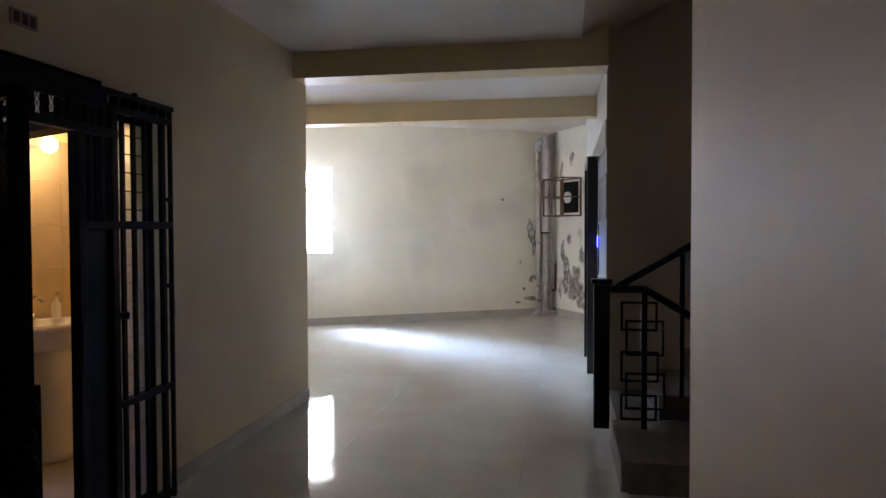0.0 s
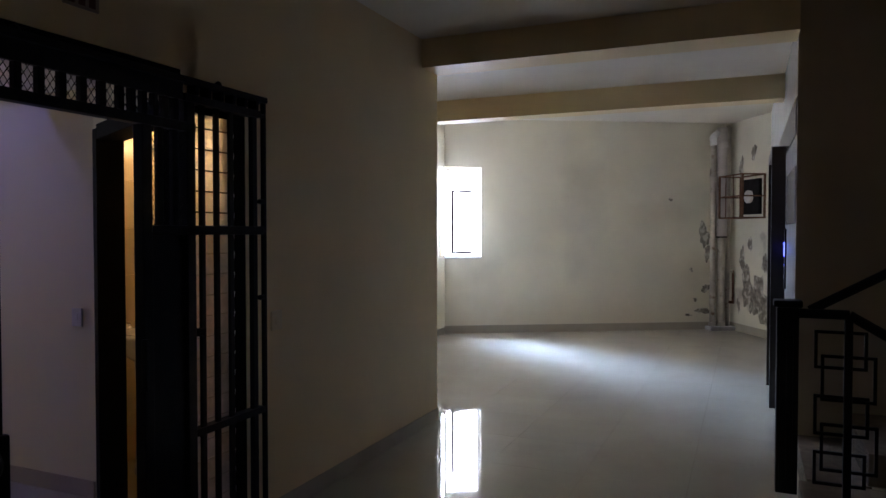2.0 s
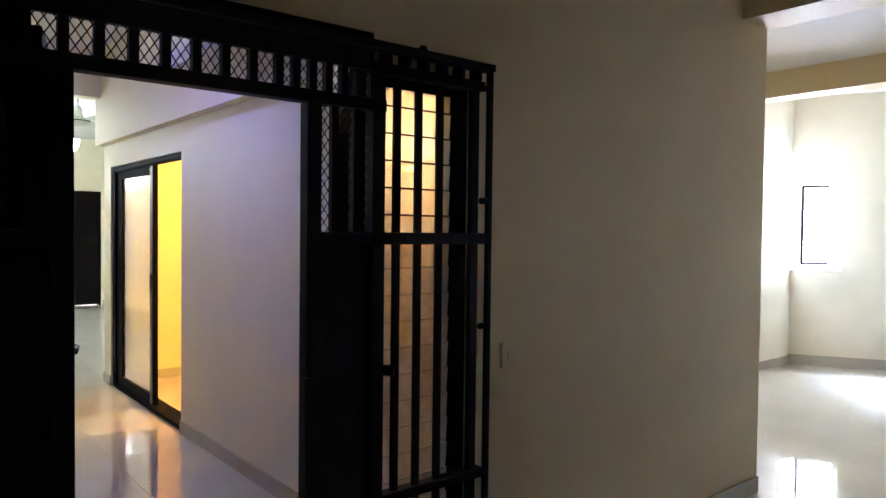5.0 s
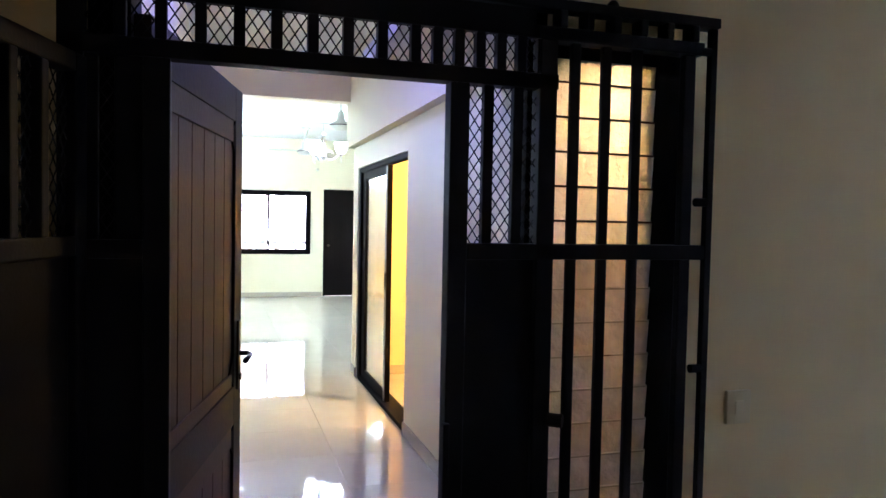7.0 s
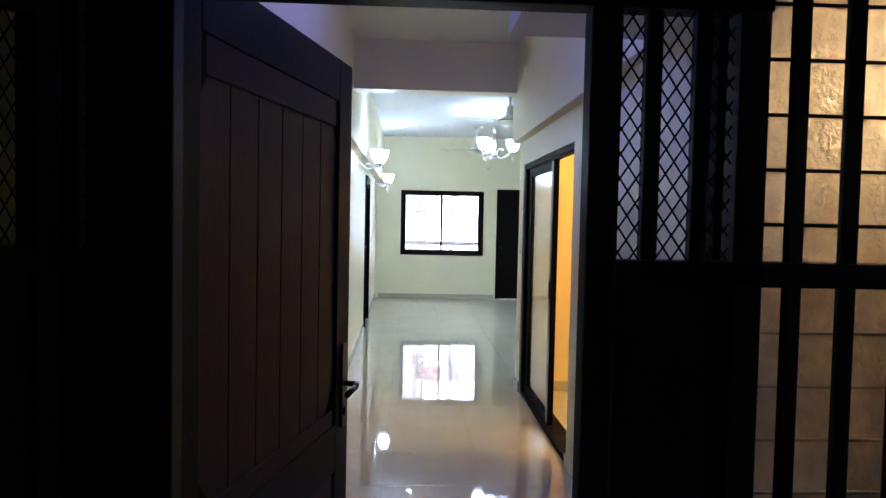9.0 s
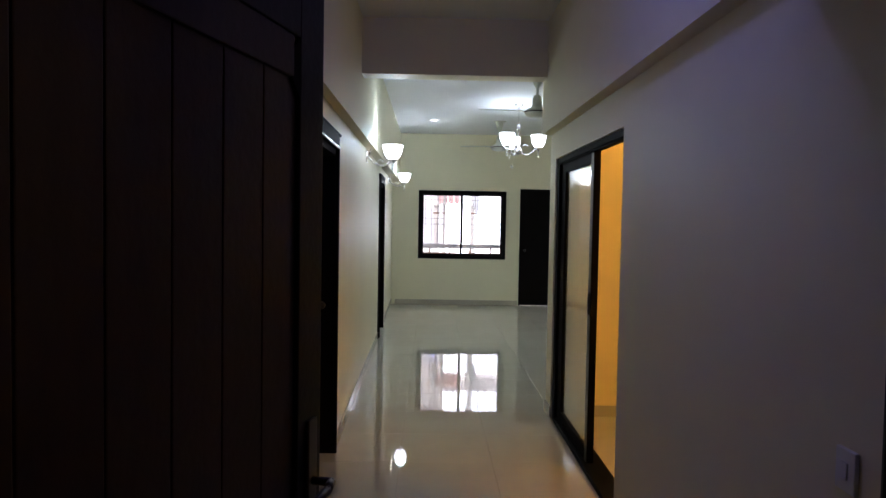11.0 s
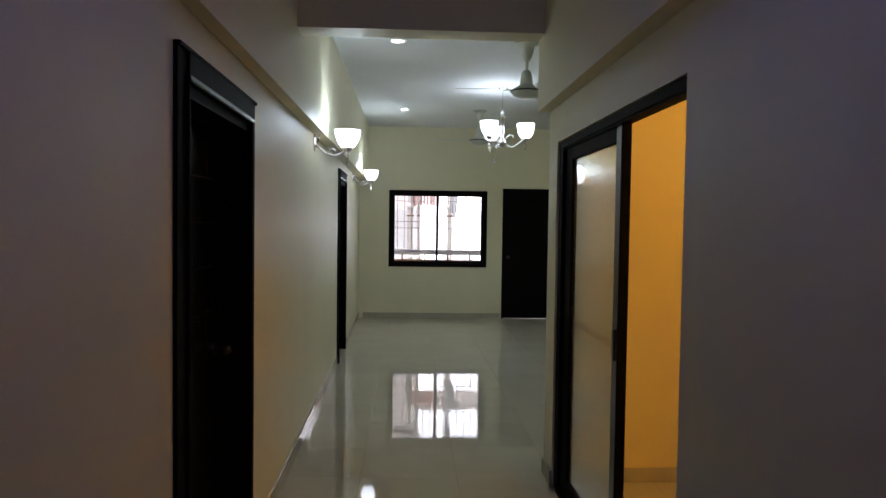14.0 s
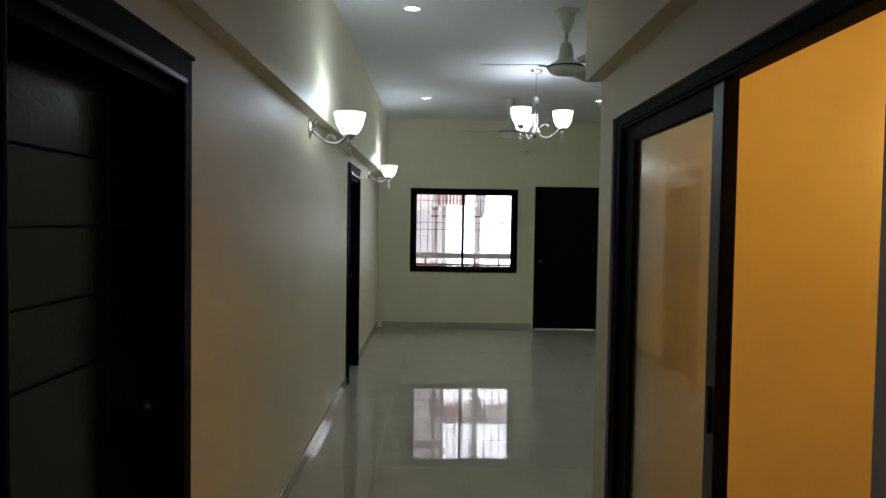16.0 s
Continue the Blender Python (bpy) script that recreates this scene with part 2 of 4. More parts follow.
def lathe(bm, profile, at=(0, 0, 0), seg=28, m=None):
    m = m or Matrix.Identity(4)
    rings = []
    for r, z in profile:
        rings.append([bm.verts.new(m @ (Vector(at) + Vector((r * math.cos(2 * math.pi * i / seg), r * math.sin(2 * math.pi * i / seg), z)))) for i in range(seg)])
    for p, q in zip(rings, rings[1:]):
        for i in range(seg):
            bm.faces.new((p[i], p[(i + 1) % seg], q[(i + 1) % seg], q[i]))
    return bm


def tube(bm, pts, r, seg=8):
    for a, b in zip(pts, pts[1:]):
        rod(bm, a, b, r, seg=seg)
    for p in pts[1:-1]:
        ball(bm, p, r, u=seg, v=5)
    return bm


def mesh_object(name, bm, mat, smooth=False):
    bmesh.ops.recalc_face_normals(bm, faces=bm.faces)
    me = bpy.data.meshes.new(name)
    bm.to_mesh(me)
    bm.free()
    if smooth:
        for p in me.polygons:
            p.use_smooth = True
    me.materials.append(mat)
    return new(name, me)


def part(name, bm, mat, parent, label="", smooth=False):
    ob = mesh_object(name, bm, mat, smooth)
    ob.parent = parent
    return tagged(ob, label)


def thing(name, m, label, category, group=""):
    ob = new(name)
    ob.empty_display_size = 0.1
    ob.matrix_basis = m
    return tagged(ob, label, category, group)


def structure(name, boxes, mat, label="", category="wall", m=None, bevel=0.0):
    bm = bmesh.new()
    for b in boxes:
        box(bm, *b, bevel=bevel, m=m)
    return tagged(mesh_object(name, bm, mat), label, category, kind="structure")


def B():
    return bmesh.new()


# ---- the plan ----
XF, XB = -2.046, -2.25            # front wall of the flat, lobby side and inside
YL, YR = 2.347, 3.959             # corridor walls
YLO, YRO = 2.417, 3.88            # faces of the deeper beams above them
ZS, ZC = 2.22, 3.15               # underside of those beams, ceiling
XE, XW = -7.42, -14.63            # end of the corridor, far wall
YE = 5.95                         # far side of living room and kitchen
FARL = math.hypot(3.68, 2.13) + 0.12
SOUTH = pose(-6.4, YL, 0, 0, 0, 0.5) @ pose(6.4, -YL, 0)      # the south wall runs half a degree off the axis

# floors: a screed below the tiles
structure("floor_base", [(-15.2, -2.6, -0.30, 4.2, 13.8, -0.012)], M_GROUT, "grey screed under the polished tiles", "floor")
structure("ground", [(-120, -120, -0.6, 120, 120, -0.5)], M_GROUND, "dusty grey ground outside the building", "ground")

# lobby walls
structure("wall_entrance", [
    (XB, -2.4, 0, XF, 2.40, 2.90), (XB, 2.40, 2.17, XF, 3.505, 2.90), (XB, 3.505, 2.058, XF, 3.93, 2.90), (XB, 3.93, 0, XF, 6.21, 2.90)], M_LOBBY,
    "cream painted lobby wall beside the entrance gate")
structure("wall_lobby_return", [(-3.98, 6.11, 0, XB, 6.21, 3.1)], M_LOBBY, "cream painted wall behind the passage corner")
structure("wall_lobby_west", [(-3.98, 6.21, 0, -3.82, 10.28, 3.1), (-3.98, 10.28, 0, -3.82, 10.42, 1.11), (-3.98, 10.28, 2.40, -3.82, 10.42, 3.1), (-3.98, 10.42, 0, -3.82, 10.50, 3.1)],
          M_PALE, "cream painted wall with a window by the corner")
structure("wall_lobby_far", [(-0.02, 0, 0, 0.02, 0.06, 3.1), (0.02, 0, 0, 0.555, 0.18, 1.11), (0.02, 0, 2.40, 0.555, 0.18, 3.1), (0.555, 0, 0, FARL + 0.3, 0.18, 3.1)],
          M_PALE, "cream painted slanted wall with a corner window", m=FAR)
NEAR = FAR @ pose(FARL, 0, 0, 0, 0, -90)
structure("wall_lobby_damp", [(0, 0, 0, 2.2, 0.18, 3.1)], M_DAMP, "cream wall with dark damp patches and peeling paint", m=NEAR)
structure("wall_lift", [(0.465, 6.24, 0, 0.62, 7.66, 3.1), (0.465, 7.66, 2.17, 0.62, 8.66, 3.1), (0.465, 8.66, 0, 0.62, 11.9, 3.1)], M_MARBLE_L,
          "pale marble clad wall around the lift door")
structure("wall_lift_shaft", [(0.62, 6.46, -0.01, 1.9, 9.2, 0.01), (1.7, 6.46, 0.01, 1.9, 9.2, 3.1)], M_LOBBY, "plain wall of the lift shaft")
structure("wall_stair_back", [(0.622, 6.24, -1.6, 4.2, 6.44, 4.6), (0.467, 6.215, 0, 0.66, 6.238, 4.6)], M_BROWN, "brown painted wall behind the stairs")
structure("wall_lobby_east", [(0.46, -2.4, 0, 0.66, 2.40, 2.90)], M_LOBBY, "cream painted wall beside the stair opening")
structure("wall_stair_front", [(0.66, 2.2, -1.6, 4.2, 2.40, 4.6)], M_BROWN, "brown painted wall in front of the stairs")
structure("wall_stair_end", [(4.2, 2.2, -1.6, 4.4, 6.44, 4.6)], M_BROWN, "brown painted end wall of the stairwell")
structure("wall_lobby_back", [(XF, -2.6, 0, 0.46, -2.4, 2.90)], M_LOBBY, "cream painted wall at the lobby's end")
structure("ceiling_lobby", [(XB - 0.2, -2.6, 2.90, 0.70, 2.405, 3.05), (XB - 0.2, 2.405, 2.90, 0.26, 5.93, 3.05)], M_SOFFIT, "white painted lobby ceiling", "ceiling")
structure("ceiling_passage", [(-3.98, 6.23, 2.83, 0.463, 7.90, 3.05)], M_SOFFIT, "white painted ceiling between two beams", "ceiling")
structure("ceiling_lobby_far", [(-4.0, 8.12, 3.10, 0.9, 13.4, 3.25)], M_SOFFIT, "white painted ceiling of the far lobby", "ceiling")
structure("ceiling_stairwell", [(0.46, 2.2, 4.6, 4.4, 6.44, 4.75)], M_CEIL, "white painted ceiling above the stairs", "ceiling")
structure("beam_near", [(XF - 0.1, 5.932, 2.69, 0.46, 6.228, 3.05)], M_LOBBY, "cream painted concrete beam", "beam")
structure("beam_far", [(-3.82, 7.90, 2.62, 0.463, 8.12, 3.098)], M_LOBBY, "cream painted concrete beam", "beam")

# corridor, living room
structure("wall_corridor_south", [
    (XE, YL - 0.2, 0, -6.273, YL, ZS + 0.04), (-6.273, YL - 0.2, 2.03, -5.327, YL, ZS + 0.04), (-5.327, YL - 0.2, 0, XB, YL, ZS + 0.04)],
    M_WALL, "cream painted corridor wall with a dark doorway", m=SOUTH)
structure("wall_living_south", [
    (XW - 0.05, YL - 0.2, 0, -11.742, YL, ZS + 0.04), (-11.742, YL - 0.2, 2.07, -10.848, YL, ZS + 0.04), (-10.848, YL - 0.2, 0, XE, YL, ZS + 0.04)],
    M_WALL, "cream painted living room wall with wall lamps", m=SOUTH)
structure("beam_south", [(XW, YL - 0.3, ZS + 0.041, XB, YLO, ZC)], M_WALL, "deep cream painted beam along the wall", "beam")
structure("wall_corridor_north", [
    (XE, YR, 0, -7.182, YR + 0.15, 2.277), (-7.182, YR, 2.064, -5.247, YR + 0.15, 2.277), (-5.247, YR, 0, -3.10, YR + 0.15, 2.277)],
    M_WALL, "cream painted corridor wall with a sliding door")
bm = B()
sect = ((YRO, 2.277), (YRO, ZC), (YR + 0.15, ZC), (YR + 0.15, 2.277), (YR, 2.277))
ends = [[bm.verts.new((x, y, z)) for y, z in sect] for x in (XE, XB)]
for k in range(5):
    bm.faces.new((ends[0][k], ends[0][(k + 1) % 5], ends[1][(k + 1) % 5], ends[1][k]))
bm.faces.new(ends[0])
bm.faces.new(ends[1][::-1])
tagged(mesh_object("beam_north", bm, M_WALL), "deep cream painted beam above the wall", "beam", kind="structure")
structure("beam_cross", [(XE, YLO, 2.71, -7.22, YRO, ZC)], M_WALL, "cream painted cross beam at the corridor's end", "beam")
structure("wall_living_east", [(XE, YR + 0.152, 0, -7.30, YE, ZC)], M_WALL, "cream painted partition to the kitchen")
structure("wall_living_west", [
    (XW - 0.2, YL - 0.2, 0, XW, 2.76, ZC), (XW - 0.2, 2.76, 0, XW, 4.385, 0.85), (XW - 0.2, 2.76, 2.115, XW, 4.385, ZC),
    (XW - 0.2, 4.385, 0, XW, 4.64, ZC), (XW - 0.2, 4.64, 2.165, XW, 5.63, ZC), (XW - 0.2, 5.63, 0, XW, YE + 0.2, ZC)],
    M_WALL, "cream painted far wall with a window and door")
structure("wall_living_north", [(XW, YE, 0, XB, YE + 0.16, ZC)], M_WALL, "plain cream painted side wall")
structure("ceiling_flat", [(XW - 0.2, YL - 0.2, ZC, XB, YE + 0.2, ZC + 0.15)], M_CEIL, "white painted ceiling of the flat", "ceiling")
structure("wall_room_south", [(-12.4, 0.6, 0, -4.9, 0.72, 2.4), (-12.4, 0.72, 2.3, -4.9, YL - 0.2, 2.4), (-5.0, 0.72, 0, -4.9, YL - 0.2, 2.3), (-12.4, 0.72, 0, -12.3, YL - 0.2, 2.3)],
          M_WALL, "plain cream wall of the rooms behind the doors")

# bathroom with a slanted doorway by the entrance
DIAG = pose(-3.10, YR, 0, 0, 0, math.degrees(math.atan2(-0.485, 0.975)))
DL = math.hypot(0.975, 0.485)
structure("wall_bathroom_slant", [(0, 0, 0, 0.05, 0.12, 2.24), (0.05, 0, 2.03, DL, 0.12, 2.24)], M_WALL,
          "cream painted slanted wall with the bathroom doorway", m=DIAG)
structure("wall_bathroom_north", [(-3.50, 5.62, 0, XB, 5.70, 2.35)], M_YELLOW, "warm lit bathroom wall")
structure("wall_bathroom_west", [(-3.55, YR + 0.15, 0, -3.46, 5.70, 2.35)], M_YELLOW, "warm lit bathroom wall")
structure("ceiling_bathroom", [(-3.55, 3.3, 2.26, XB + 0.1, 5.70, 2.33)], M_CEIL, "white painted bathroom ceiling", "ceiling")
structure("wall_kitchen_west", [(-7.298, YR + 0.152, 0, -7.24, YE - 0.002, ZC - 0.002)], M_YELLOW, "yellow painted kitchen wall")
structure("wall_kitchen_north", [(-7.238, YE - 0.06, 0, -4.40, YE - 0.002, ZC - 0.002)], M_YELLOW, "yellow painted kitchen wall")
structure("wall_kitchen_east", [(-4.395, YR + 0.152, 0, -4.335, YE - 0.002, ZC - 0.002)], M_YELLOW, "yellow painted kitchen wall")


# glowing sheets that stand in for daylight beyond the windows
structure("backdrop", [(-19.2, -3.0, -0.45, -19.1, 10.0, 6.5)], M_GLOW, "glowing sheet standing in for daylight across the lane", "backdrop")
structure("backdrop_lobby", [(-4.0, 3.2, -0.4, 4.5, 3.25, 5.4)], M_GLOW, "glowing sheet standing in for daylight behind the lobby window", "backdrop", m=FAR)
structure("backdrop_lobby_side", [(-8.0, 6.6, -0.4, -7.95, 13.6, 5.4)], M_GLOW, "glowing sheet standing in for daylight behind the lobby window", "backdrop")


# skirting tiles
def skirting(name, a, b, h=0.09, t=0.012, mat=None):
    a, b = Vector((*a, 0)), Vector((*b, 0))
    d = b - a
    m = Matrix.Translation(a) @ pose(0, 0, 0, 0, 0, math.degrees(math.atan2(d.y, d.x)))
    bm = B()
    box(bm, 0, 0, 0, d.length, t, h, bevel=0.003, m=m)
    return tagged(mesh_object(name, bm, mat or M_SKIRT), "beige tile skirting along the wall foot", "skirting", kind="structure")


for a, b in [((XF, 6.21), (XF, 4.0)), ((XF, 2.3), (XF, -2.4)), ((-3.82, 6.212), (XF, 6.212)),
             ((-3.82, 10.47), (-3.82, 6.22)),
             
             ((-3.12, YR), (-5.24, YR)), ((-7.18, YR), (XE, YR)), ((XE, YR), (XE, YE)),
             ((XW, 4.62), (XW, YL)), ((XW, YE), (XW, 5.65)), ((-7.24, YE - 0.06), (-7.24, YR + 0.16))]:
    skirting("skirting", a, b)
for a, b in ((XE, -6.37), (-5.23, XB), (-10.755, XE), (XW, -11.84)):
    skirting("skirting", (SOUTH @ Vector((a, YL, 0))).xy, (SOUTH @ Vector((b, YL, 0))).xy)
p0, p1 = FAR @ Vector((0, 0, 0)), FAR @ Vector((FARL, 0, 0))
skirting("skirting", p1.xy, p0.xy, 0.11)
p0, p1 = NEAR @ Vector((0, 0, 0)), NEAR @ Vector((2.0, 0, 0))
skirting("skirting", p1.xy, p0.xy, 0.11)

# ---- entrance: grille gate ----
def lattice(y0, y1, z0, z1, x, pitch=0.026, r=0.0017):
    """Expanded metal: thin crossing strands inside a rectangle."""
    bm = B()
    w, h = y1 - y0, z1 - z0
    slope = 1.5
    k = -int(h / (slope * pitch)) - 1
    while k * pitch < w + h / slope:
        for s in (1, -1):
            pts = []
            base = k * pitch
            za, zb = 0.0, h
            ya, yb = base, base + h / slope
            ta, tb = 0.0, 1.0
            if ya < 0:
                ta = -ya / (yb - ya)
            if yb > w:
                tb = (w - ya) / (yb - ya)
            if tb - ta > 0.01:
                for q in (ta, tb):
                    yy, zz = ya + (yb - ya) * q, za + (zb - za) * q
                    pts.append((x, y0 + yy if s > 0 else y1 - yy, z0 + zz))
                rod(bm, pts[0], pts[1], r, seg=4)
        k += 1
    return bm


gate = thing("entrance_gate", pose(0, 0, 0), "black painted steel grille gate with expanded metal infill", "gate")
GX0, GX1 = -2.005, -1.955
BV = 0.004


def gbar(name, y0, z0, y1, z1, label="", x0=GX0, x1=GX1):
    return part(name, box(B(), x0, y0, z0, x1, y1, z1, bevel=BV), M_STEEL, gate, label)


gbar("top_rail", 2.36, 2.095, 3.985, 2.122)
gbar("header_plate", 2.36, 2.022, 3.44, 2.093, x0=-1.99, x1=-1.965)
gbar("header_rail", 3.44, 2.018, 3.935, 2.052)
gbar("lintel_bar", 2.36, 1.893, 3.50, 1.932)
gbar("jamb_post", 2.525, 0.0, 2.58, 1.893)
gbar("jamb_post", 3.213, 0.0, 3.262, 1.893)
gbar("jamb_post", 2.36, 0.0, 2.41, 2.022)
gbar("middle_rail", 2.41, 1.462, 2.525, 1.502)
gbar("middle_rail", 3.262, 1.462, 3.953, 1.502)
gbar("lower_rail", 3.50, 0.60, 3.953, 0.632)
gbar("bottom_rail", 3.262, 0.02, 3.953, 0.055)
gbar("kick_sheet", 3.262, 0.055, 3.452, 1.462, "solid black steel sheet", x0=-1.985, x1=-1.975)
gbar("kick_sheet", 2.41, 0.0, 2.525, 1.462, "solid black steel sheet", x0=-1.985, x1=-1.975)
gbar("jamb_post", 3.448, 0.0, 3.496, 2.018)
gbar("end_post", 3.962, 0.0, 3.984, 2.095, x0=-1.985, x1=-1.965)
gbar("frame_post", 3.88, 0.0, 3.915, 2.018, x0=-1.99, x1=-1.965)
for y in (3.541, 3.631, 3.724):
    gbar("grille_bar", y, 0.055, y + 0.027, 2.018, x0=-1.985, x1=-1.968)
for y in (3.303, 3.382):
    gbar("mesh_bar", y, 1.502, y + 0.026, 1.893, x0=-1.99, x1=-1.965)
for y in (3.50, 3.575, 3.655, 3.735, 3.815, 3.895):
    gbar("spacer", y, 2.052, y + 0.022, 2.095)
for a, b in ((3.262, 3.303), (3.329, 3.382), (3.408, 3.448), (2.437, 2.468)):
    part("mesh_panel", lattice(a, b, 1.502, 1.893, -1.978), M_STEEL, gate, "black expanded metal mesh")
gbar("mesh_bar", 2.41, 1.502, 2.437, 1.893, x0=-1.99, x1=-1.965)
gbar("mesh_bar", 2.468, 1.502, 2.525, 1.893, x0=-1.99, x1=-1.965)
y = 2.41
while y < 3.44:
    w = 0.056 if y < 3.08 else 0.030
    part("mesh_panel", lattice(y, min(y + w, 3.448), 1.932, 2.022, -1.978), M_STEEL, gate, "black expanded metal mesh")
    gbar("upright", y + w, 1.932, min(y + w + 0.025, 3.46), 2.022, x0=-1.992, x1=-1.963)
    y += w + 0.025
for z in (0.62, 1.16, 1.62, 2.03):
    part("hinge_knuckle", rod(B(), (-1.965, 3.925, z), (-1.965, 3.958, z), 0.012), M_STEEL, gate)
lock = part("lock_box", box(B(), -1.965, 3.205, 0.86, -1.94, 3.222, 1.06, bevel=0.004), M_STEEL, gate, "black latch keeper")
part("bolt", rod(B(), (-1.955, 3.49, 1.05), (-1.93, 3.52, 1.05), 0.018), M_STEEL, gate)
for y in (2.72, 3.66):
    part("welded_lug", ball(B(), (-1.975, y, 2.125), 0.016), M_STEEL, gate)

# the gate's open leaf, swung out into the lobby
leaf = thing("gate_leaf", pose(-1.955, 2.40, 0.03, 0, 0, -16), "black steel gate leaf standing open with mesh panels", "gate")
LW = 0.59


def lbar(name, x0, z0, x1, z1, label="", y0=-0.02, y1=0.02):
    return part(name, box(B(), x0, y0, z0, x1, y1, z1, bevel=BV), M_STEEL, leaf, label)


lbar("stile", 0.0, 0.0, 0.045, 1.85)
lbar("stile", LW - 0.045, 0.0, LW, 1.85)
lbar("top_rail", 0.045, 1.81, LW - 0.045, 1.85)
lbar("middle_rail", 0.045, 1.44, LW - 0.045, 1.48)
lbar("bottom_rail", 0.045, 0.0, LW - 0.045, 0.04)
lbar("kick_sheet", 0.045, 0.04, LW - 0.045, 1.44, "solid black steel sheet", -0.004, 0.004)
for i in range(5):
    x = 0.045 + i * 0.1
    if i:
        lbar("mesh_bar", x, 1.48, x + 0.026, 1.81)
    bm = lattice(0, 0.074 if i else 0.1, 1.48, 1.81, 0)
    for v in bm.verts:
        v.co = Vector((v.co.y + x + (0.026 if i else 0.0), v.co.x, v.co.z))
    part("mesh_panel", bm, M_STEEL, leaf, "black expanded metal mesh")
for z, r in ((0.92, 0.032), (0.84, 0.024), (0.76, 0.028), (0.66, 0.03)):
    part("latch_scroll", ball(B(), (LW + 0.022, -0.02, z), r, 1.2), M_STEEL, leaf)
part("latch_plate", box(B(), LW - 0.01, -0.03, 0.56, LW + 0.014, 0.03, 0.98, bevel=0.005), M_STEEL, leaf)
part("lock_bolt", rod(B(), (LW - 0.12, -0.03, 1.02), (LW + 0.03, -0.03, 1.02), 0.012), M_STEEL, leaf)

# ---- entrance door: frame and open leaf ----
frame_ent = thing("door_frame", pose(0, 0, 0), "dark brown wooden entrance door frame", "door frame")
part("jamb", box(B(), XB - 0.01, 2.405, 0, XF + 0.005, 2.492, 2.168, bevel=0.004), M_BLACK, frame_ent)
part("jamb", box(B(), -2.115, 3.452, 0, XF + 0.005, 3.505, 2.168, bevel=0.004), M_BLACK, frame_ent)
part("head", box(B(), XB - 0.01, 2.492, 2.10, XF + 0.005, 3.452, 2.168, bevel=0.004), M_BLACK, frame_ent)

HX, HY = -2.075, 2.512
ENT = pose(HX, HY, 0.012, 0, 0, math.degrees(math.atan2(2.737 - HY, -3.035 - HX)))
EW = math.hypot(-3.035 - HX, 2.737 - HY)
ent = thing("entrance_door", ENT, "brown wooden panelled entrance door standing open", "door")
bm = B()
# stiles and rails; local -y faces the corridor's middle
for b in ((0, -0.02, 0, 0.11, 0.02, 2.0), (EW - 0.11, -0.02, 0, EW, 0.02, 2.0), (0.11, -0.02, 0, EW - 0.11, 0.02, 0.14),
          (0.11, -0.02, 0.80, EW - 0.11, 0.02, 0.94), (0.11, -0.02, 1.88, EW - 0.11, 0.02, 2.0)):
    box(bm, *b, bevel=0.003)
part("door_frame", bm, M_STILE, ent)
for z0, z1 in ((0.14, 0.80), (0.94, 1.88)):
    n = 6
    w = (EW - 0.22) / n
    for i in range(n):
        part("plank", box(B(), 0.11 + i * w + 0.0015, -0.011, z0, 0.11 + (i + 1) * w - 0.0015, 0.011, z1, bevel=0.0025), M_WOOD, ent)
    for side in (-1, 1):
        for zz, hh in ((z0, 0.05), (z1 - 0.075, 0.075)):
            part("panel_moulding", box(B(), 0.13, min(side * 0.010, side * 0.017), zz, EW - 0.13, max(side * 0.010, side * 0.017), zz + hh, bevel=0.003), M_WOOD, ent)
        for xx, sx in ((0.11, 1), (EW - 0.11, -1)):
            for zz, sz in ((z0, 1), (z1, -1)):
                bm = B()
                yv = side * 0.019
                vs = [bm.verts.new(c) for c in ((xx, yv, zz), (xx + sx * 0.05, yv * 0.75, zz + sz * 0.05), (xx, yv, zz + sz * 0.11),
                                                (xx, side * 0.01, zz), (xx + sx * 0.05, side * 0.01, zz + sz * 0.05), (xx, side * 0.01, zz + sz * 0.11))]
                for f in ((0, 1, 2), (5, 4, 3), (0, 3, 4, 1), (1, 4, 5, 2), (2, 5, 3, 0)):
                    bm.faces.new([vs[k] for k in f])
                part("corner_block", bm, M_BLACK, ent, "dark carved corner block")
for side in (-1, 1):
    plate = part("handle_plate", box(B(), EW - 0.075, min(side * 0.02, side * 0.028), 0.92, EW - 0.035, max(side * 0.02, side * 0.028), 1.17, bevel=0.003), M_DARKMETAL, ent, "dark bronze handle plate")
    bm = B()
    tube(bm, [(EW - 0.055, side * 0.026, 1.05), (EW - 0.055, side * 0.065, 1.05), (EW - 0.09, side * 0.072, 1.048), (EW - 0.155, side * 0.068, 1.04)], 0.009)
    part("lever_handle", bm, M_DARKMETAL, ent, "dark bronze lever handle", True)
    part("keyhole_rose", rod(B(), (EW - 0.055, side * 0.026, 0.965), (EW - 0.055, side * 0.034, 0.965), 0.013), M_DARKMETAL, ent)
for z in (0.22, 1.0, 1.78):
    part("hinge", rod(B(), (0.0, -0.022, z), (0.0, -0.022, z + 0.1), 0.008), M_DARKMETAL, ent)

